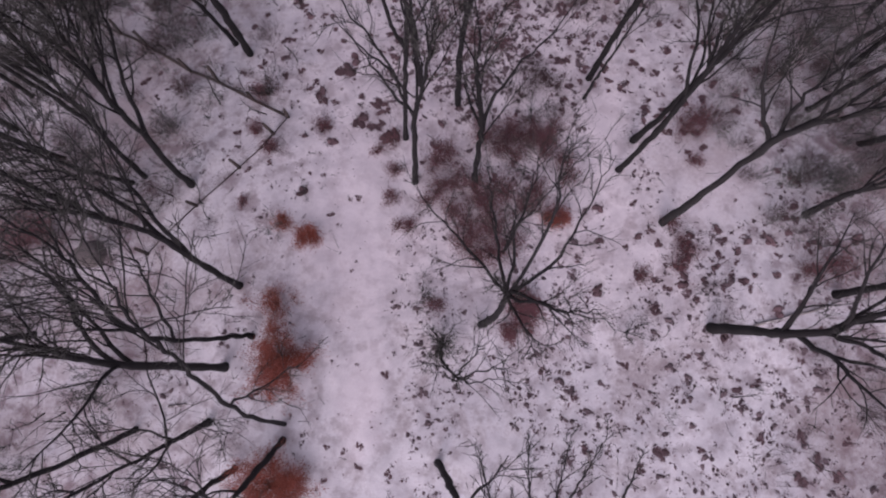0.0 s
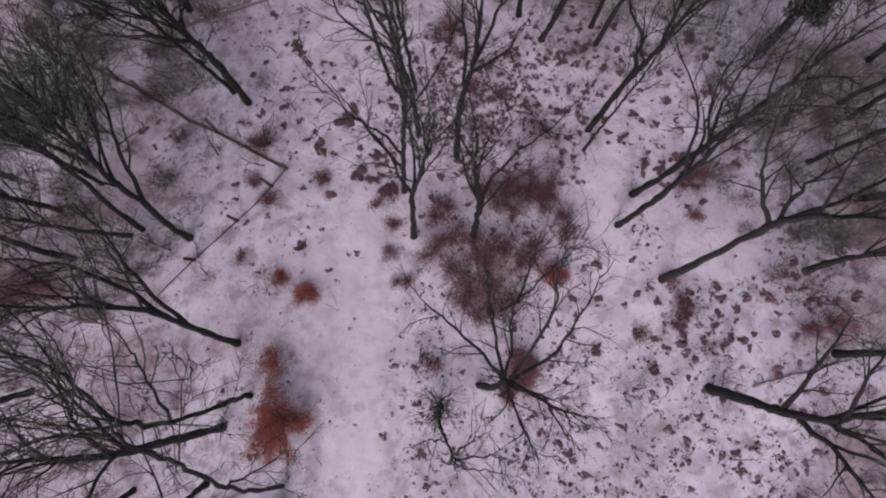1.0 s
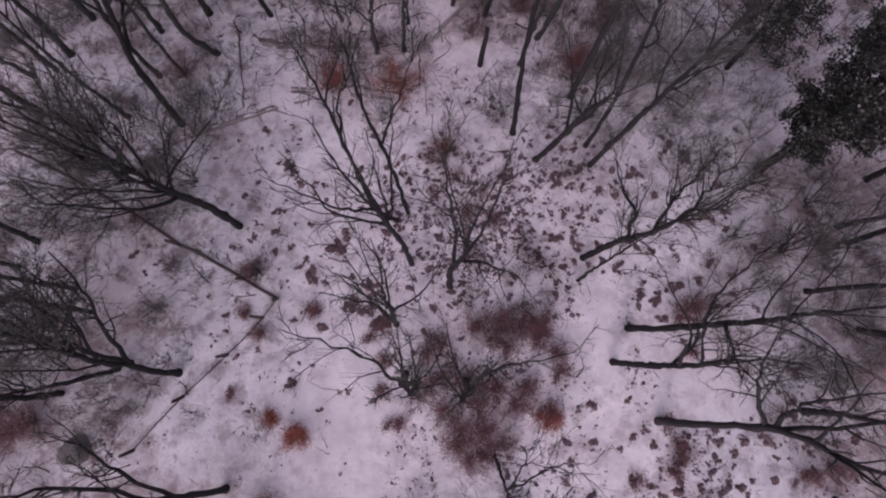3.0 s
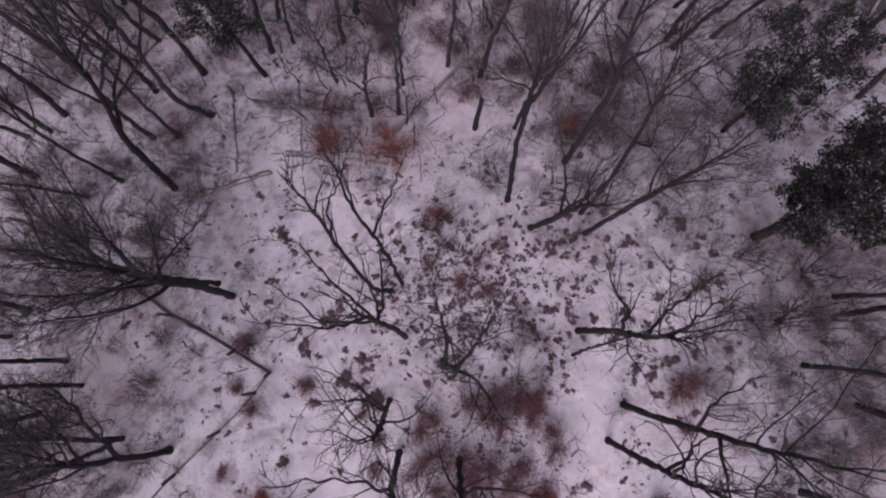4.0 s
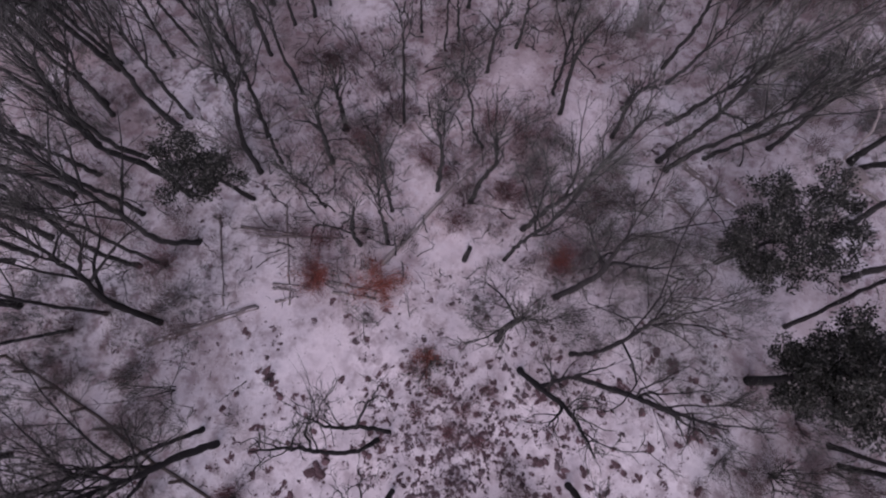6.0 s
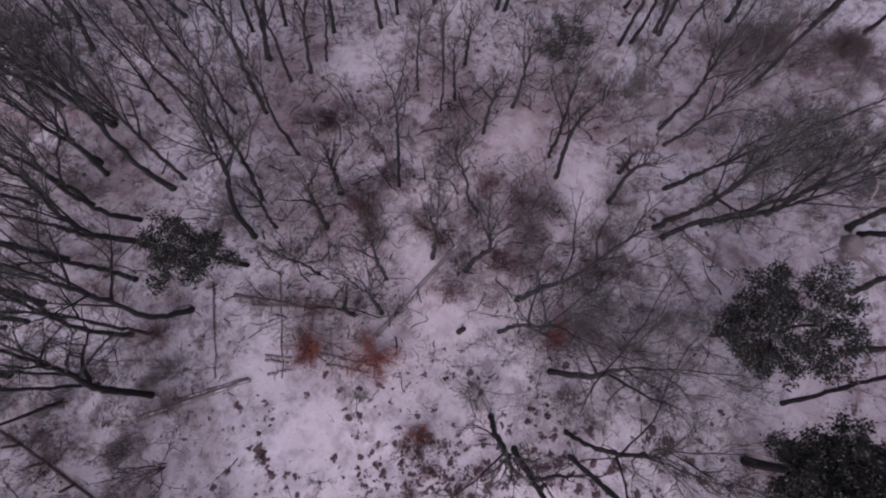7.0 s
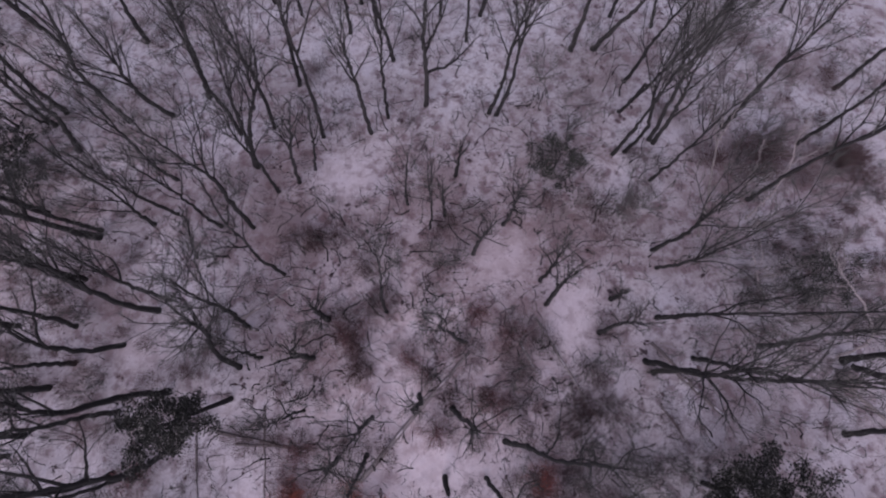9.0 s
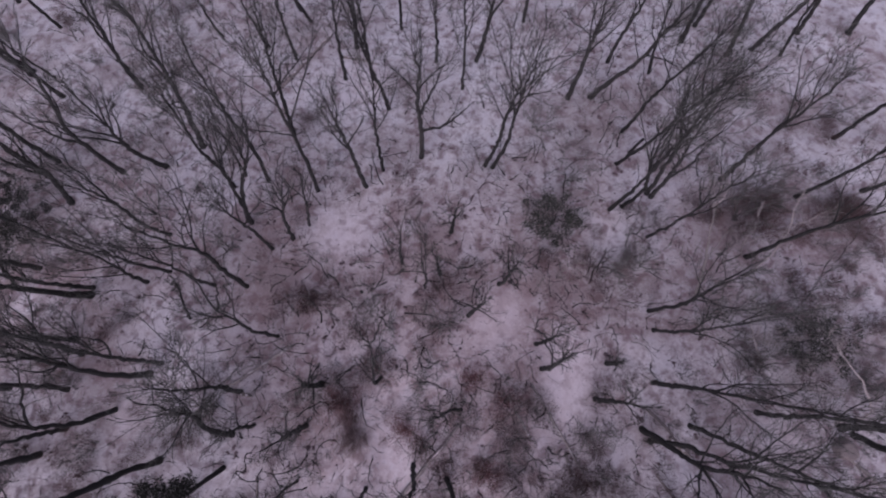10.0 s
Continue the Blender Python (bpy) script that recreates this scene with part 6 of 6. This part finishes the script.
def crooked_saplings():
    """Short bent young trees with a few side shoots."""
    rng = random.Random(47)
    for k in range(300):
        x, y = (rng.uniform(-18, 24), rng.uniform(24, 60)) if k < 190 else (rng.uniform(-9, 13), rng.uniform(25, 43))
        if rng.random() < 2.5 * drifted(x, y):
            continue
        h, r = rng.uniform(0.9, 3.0), rng.uniform(0.024, 0.058)
        stem, shoots = Shape(), Shape()
        q, w = grown(rng, Vector((0, 0, -0.03)), Vector((rng.gauss(0, 0.5), rng.gauss(0.2, 0.5), 0.8)), h, r, r * 0.45, 7, 0.3, 0.04)
        stem.tube(q, w, 5)
        for m in range(5):
            p, d, _ = along(q, w, rng.uniform(0.35, 1.0))
            q2, w2 = grown(rng, p, turned(d, radians(rng.uniform(25, 65)), rng.uniform(0, 6.283)), h * rng.uniform(0.2, 0.45), r * 0.5, 0.006, 3, 0.25, 0.04)
            shoots.spike(q2, w2)
        root = new("crooked_sapling", stem.mesh("crooked_sapling", BARK))
        root.location = (x, y, ground_z(x, y))
        part("twig_spray", shoots, BRUSH, root, kind="stuff")
        tagged(root, "short crooked dark sapling with bare side shoots in snow", "sapling", "crooked saplings")


crooked_saplings()

# more tussocks, thick in the middle of the clearing and on its sunny side
_rng = random.Random(91)
_more = list(TUSSOCKS)
for cx, cy, wx, wy, count in ((2.5, 16.3, 5.2, 2.6, 105), (-6.5, 17.5, 2.6, 2.4, 26), (12.5, 15.0, 3.0, 3.0, 26), (13.5, 4.2, 3.4, 2.0, 40), (9.0, 18.5, 2.6, 1.6, 22), (-4.0, 12.5, 2.4, 2.4, 14)):
    for k in range(count):
        x, y = _rng.gauss(cx, wx), _rng.gauss(cy, wy)
        if drifted(x, y) < 0.35 and all(math.hypot(x - a, y - c) > 0.42 for a, c, _ in _more):
            _more.append((x, y, _rng.uniform(0.15, 0.34)))
HEAPS = _more[len(TUSSOCKS) + 80:]
TUSSOCKS = _more[:len(TUSSOCKS) + 80]
TUFT_KINDS = [tussock(900 + i) for i in range(6)]
for i, (x, y, r) in enumerate(TUSSOCKS):
    m = pose(x, y, ground_z(x, y) - 0.02, 0, 0, 47 * i) @ Matrix.Diagonal((min(r * 1.8, 0.2 + r) * (0.8 + 0.5 * (i * 0.618 % 1)), min(r * 1.8, 0.2 + r) * (1.15 - 0.3 * (i * 0.414 % 1)), r, 1))
    if i < 6:
        TUFT_KINDS[i].matrix_basis = m
    else:
        copy_thing(TUFT_KINDS[i % 6], m)


# ---- litter that nobody could count: small tufts, dead leaves and fallen twigs ----
def litter():
    rng = random.Random(77)
    tufts, heaps, twigs, sticks, leaves = Shape(), Shape(), Shape(), Shape(), Shape()

    def tuft(rng, x, y, r):
        z = ground_z(x, y)
        for k in range(1 + int(r * 6)):
            tufts.mound(rng, Vector((x + rng.gauss(0, r * 0.5), y + rng.gauss(0, r * 0.5), z - 0.01)), r * rng.uniform(0.4, 0.75), r * rng.uniform(0.2, 0.45), 6)
        for k in range(int(5 + 34 * r)):
            a, up = rng.uniform(0, 6.283), rng.uniform(0.05, 1.2)
            d = Vector((math.cos(a) * math.cos(up), math.sin(a) * math.cos(up), math.sin(up)))
            tufts.blade(Vector((x + rng.gauss(0, r * 0.6), y + rng.gauss(0, r * 0.6), z - 0.01)), d * r * rng.uniform(0.5, 1.0), d.cross(Vector((0, 0, 1))).normalized() * rng.uniform(0.018, 0.04))

    made = 0
    while made < 10500:
        x, y = (rng.gauss(4, 6), rng.gauss(17, 5)) if made < 650 else (rng.uniform(-3, 20), rng.uniform(-9, 9)) if made < 2600 else (rng.uniform(-36, 40), -9 + 87 * rng.random() ** 0.9)
        trail = math.exp(-((x + 3.2 - 0.02 * y) / 2.2) ** 2) * (1.0 if y < 12 else 0.2) + math.exp(-((x - 8.6) / 1.1) ** 2) * (0.8 if 5 < y < 14 else 0.1)
        if rng.random() < trail * 0.9 or rng.random() < 2.2 * drifted(x, y) or noise.noise((x * 0.3, y * 0.3, 9.0)) < rng.uniform(-0.6, 0.2):
            continue
        made += 1
        if y > 24 and rng.random() < 0.35:
            continue
        thick = math.exp(-((x - 4) / 5) ** 2 - ((y - 17) / 5) ** 2) + 0.15 * (y > 30)
        r = rng.uniform(0.045, 0.15) if rng.random() > 0.1 + 0.5 * thick else rng.uniform(0.12, 0.26)
        tuft(rng, x, y, r)
    near = random.Random(78)
    for k in range(380):  # the thickest litter, round the open trees
        tuft(near, near.gauss(1.6, 1.9), near.gauss(15.2, 2.0), near.uniform(0.07, 0.2))
    for x, y, r in HEAPS:
        r *= 0.75
        for k in range(3):
            heaps.mound(rng, Vector((x + rng.gauss(0, r * 0.5), y + rng.gauss(0, r * 0.5), ground_z(x, y) - 0.01)), r * rng.uniform(0.6, 1.0), r * rng.uniform(0.5, 0.8), 7)
        for k in range(26):
            a, up = rng.uniform(0, 6.283), rng.uniform(0.05, 1.2)
            d = Vector((math.cos(a) * math.cos(up), math.sin(a) * math.cos(up), math.sin(up)))
            heaps.blade(Vector((x + rng.gauss(0, r * 0.6), y + rng.gauss(0, r * 0.6), ground_z(x, y))), d * r * rng.uniform(0.6, 1.1), d.cross(Vector((0, 0, 1))).normalized() * rng.uniform(0.02, 0.045))
    for k in range(2600):
        x, y = rng.uniform(-36, 40), rng.uniform(-9, 78)
        if rng.random() < 0.8 * math.exp(-((x + 3.2) / 2.2) ** 2) * (y < 12):
            continue
        a, ln = rng.uniform(0, 6.283), rng.uniform(0.2, 0.95)
        q, w = grown(rng, Vector((x, y, ground_z(x, y) + 0.015)), Vector((math.cos(a), math.sin(a), rng.uniform(0, 0.25))), ln, 0.016, 0.006, 3, 0.22, 0)
        twigs.spike(q, w)
    for k in range(2300):  # broken sticks and bent shoots under the closed wood
        x, y = (rng.uniform(-9, 14), rng.uniform(24, 44)) if k < 900 else (rng.uniform(-26, 30), rng.uniform(22, 66))
        if rng.random() < 2.5 * drifted(x, y):
            continue
        a, ln = rng.uniform(0, 6.283), rng.uniform(0.3, 1.3)
        q, w = grown(rng, Vector((x, y, ground_z(x, y) + 0.01)), Vector((math.cos(a), math.sin(a), rng.uniform(0.0, 1.3))), ln, rng.uniform(0.014, 0.032), 0.007, 4, 0.3, -0.02)
        sticks.spike(q, w)
    for k in range(420):  # bent young shoots standing in the hollow
        x, y = near.uniform(-11, 15), near.uniform(29, 52)
        if near.random() < 2.5 * drifted(x, y):
            continue
        a, ln = near.uniform(0, 6.283), near.uniform(0.8, 2.1)
        q, w = grown(near, Vector((x, y, ground_z(x, y) - 0.01)), Vector((math.cos(a), math.sin(a), near.uniform(0.3, 2.2))), ln, near.uniform(0.018, 0.034), 0.008, 5, 0.24, 0.0)
        sticks.spike(q, w)
        for m in range(2):
            p, d, _ = along(q, w, near.uniform(0.35, 0.85))
            q2, w2 = grown(near, p, turned(d, radians(near.uniform(25, 60)), near.uniform(0, 6.283)), ln * near.uniform(0.3, 0.5), 0.012, 0.005, 3, 0.2, 0.0)
            sticks.spike(q2, w2)
    for k in range(15000):
        x, y = rng.uniform(-34, 38), rng.uniform(-9, 78)
        if noise.noise((x * 0.22, y * 0.22, 4.0)) < rng.uniform(-0.5, 0.3):
            continue
        a, size = rng.uniform(0, 6.283), rng.uniform(0.05, 0.1)
        d = Vector((math.cos(a), math.sin(a), rng.uniform(-0.1, 0.4)))
        leaves.leaf(Vector((x, y, ground_z(x, y) + 0.015)), d * size, d.cross(Vector((0, 0, 1))).normalized() * size * 0.35, Vector((0, 0, 0.012)))
    for name, shape, mat, label in (("small_grass_tufts", tufts, GRASS, "small dead grass tufts scattered through the snow"),
                                    ("low_grass_heaps", heaps, TUSSOCK, "low brown heaps of dead grass in the snow"),
                                    ("broken_sticks", sticks, BARK, "dark broken sticks lying and leaning in the snow"),
                                    ("fallen_twigs", twigs, TWIG, "fallen twigs scattered on the snow"),
                                    ("dead_leaves", leaves, FALLEN_LEAF, "brown dead leaves scattered on the snow")):
        tagged(new(name, shape.mesh(name, mat)), label, "litter", kind="stuff")


litter()


# ---- logs, stumps and the fence ----
for i, (x0, y0, x1, y1, r, pale) in enumerate(LOGS):
    fallen_log(x0, y0, x1, y1, max(r * 0.75, 0.05), pale > 0.5, 1100 + i)


def stump(x, y, r, h, seed):
    """A broad broken stump, open at the top."""
    rng = random.Random(seed)
    root = new("tree_stump")
    root.location = (x, y, ground_z(x, y) - 0.05)
    n = 22
    rag = [rng.uniform(-0.12, 0.12) for _ in range(n)]
    shell = Shape()
    rings = ((1.2, 0.0, 0), (1.04, 0.2, 0), (0.98, 0.6, 0), (0.93, 0.88, 1), (0.8, 1.0, 1), (0.5, 1.03, 0.5))
    for k, z, ragged in rings:
        for i in range(n):
            a = 2 * math.pi * i / n
            rr = r * k * (1 + 0.06 * math.sin(3 * a + seed) + 0.03 * math.sin(7 * a))
            shell.v.append(Vector((rr * math.cos(a), rr * math.sin(a), h * z + ragged * rag[i] * h)))
    for j in range(len(rings) - 1):
        for i in range(n):
            shell.f.append((j * n + i, j * n + (i + 1) % n, (j + 1) * n + (i + 1) % n, (j + 1) * n + i))
    shell.f.append(tuple((len(rings) - 1) * n + i for i in range(n)))
    part("shell", shell, LOG_BARK, root)
    return tagged(root, "broad rounded weathered tree stump on snowy ground", "stump", "stumps")


for i, (x, y) in enumerate(STUMPS):
    stump(x, y, 0.6, 0.75, i + 3)

# broken snag: a bare standing stub
def snag(x, y, h, r, seed):
    rng = random.Random(seed)
    root = new("broken_snag")
    root.location = (x, y, ground_z(x, y) - 0.05)
    pts = [Vector((0.05 * h * i / 6 + rng.gauss(0, 0.015), rng.gauss(0, 0.015), h * i / 6)) for i in range(7)]
    body = Shape()
    body.tube(pts, [r * (1.1 - 0.35 * i / 6) for i in range(7)], 9)
    part("trunk", body, BARK, root)
    for k in range(3):
        q, w = grown(rng, pts[-1] + Vector((rng.gauss(0, r * 0.4), rng.gauss(0, r * 0.4), -0.1)), Vector((rng.gauss(0, 0.2), rng.gauss(0, 0.2), 1)), rng.uniform(0.2, 0.45), r * 0.3, 0.01, 2, 0.1, 0)
        sp = Shape()
        sp.tube(q, w, 4)
        part("splinter", sp, BARK, root)
    return tagged(root, "short broken-off dark tree snag standing in snow", "snag", "snags")


snag(2.7, 25.5, 3.4, 0.16, 1)
snag(16.9, 51.6, 2.6, 0.12, 2)


def fence(run, wires, seed):
    """Rough posts with strands of wire; the corner post belongs to the first run."""
    rng = random.Random(seed)
    root = new("wire_fence")
    x0, y0 = run[0]
    root.location = (x0, y0, ground_z(x0, y0))
    spots = []
    for (ax, ay), (bx, by) in zip(run, run[1:]):
        n = max(1, round(math.hypot(bx - ax, by - ay) / 2.6))
        spots += [(ax + (bx - ax) * i / n, ay + (by - ay) * i / n) for i in range(n)]
    spots.append(run[-1])
    tops = []
    for i, (x, y) in enumerate(spots):
        z = ground_z(x, y) - root.location.z
        h = rng.uniform(1.15, 1.35)
        lean = Vector((rng.gauss(0.02, 0.12), rng.gauss(0, 0.12), 1)).normalized()
        base = Vector((x - x0, y - y0, z))
        tops.append((base, lean))
        if i == 0 and seed > 1:
            continue
        post = Shape()
        post.tube([base - lean * 0.1, base + lean * h * 0.5, base + lean * h], [0.095, 0.088, 0.08], 7)
        part("post", post, POST_WOOD, root)
    for (a, la), (b, lb) in zip(tops, tops[1:]):
        rail = Shape()
        rail.tube([a + Vector((0, 0, 0.05)), a.lerp(b, 0.5) + Vector((rng.gauss(0, 0.03), rng.gauss(0, 0.03), 0.05)), b + Vector((0, 0, 0.05))], [0.03, 0.026, 0.024] if seed == 1 else [0.085, 0.08, 0.075], 7)
        part("bottom_rail", rail, POST_WOOD, root)
        net = Shape()
        for k in range(wires):
            hh = 0.12 + 1.0 * k / (wires - 1)
            p, q = a + la * hh, b + lb * hh
            net.tube([p, p.lerp(q, 0.5) - Vector((0, 0, 0.03)), q], [0.004] * 3, 3)
        part("wire", net, WIRE, root, kind="stuff")
    return tagged(root, "old wire fence with rough leaning wooden posts in snow", "fence", "fence runs")


fence(FENCE_RUNS[0], 6, 1)
fence(FENCE_RUNS[1], 6, 2)
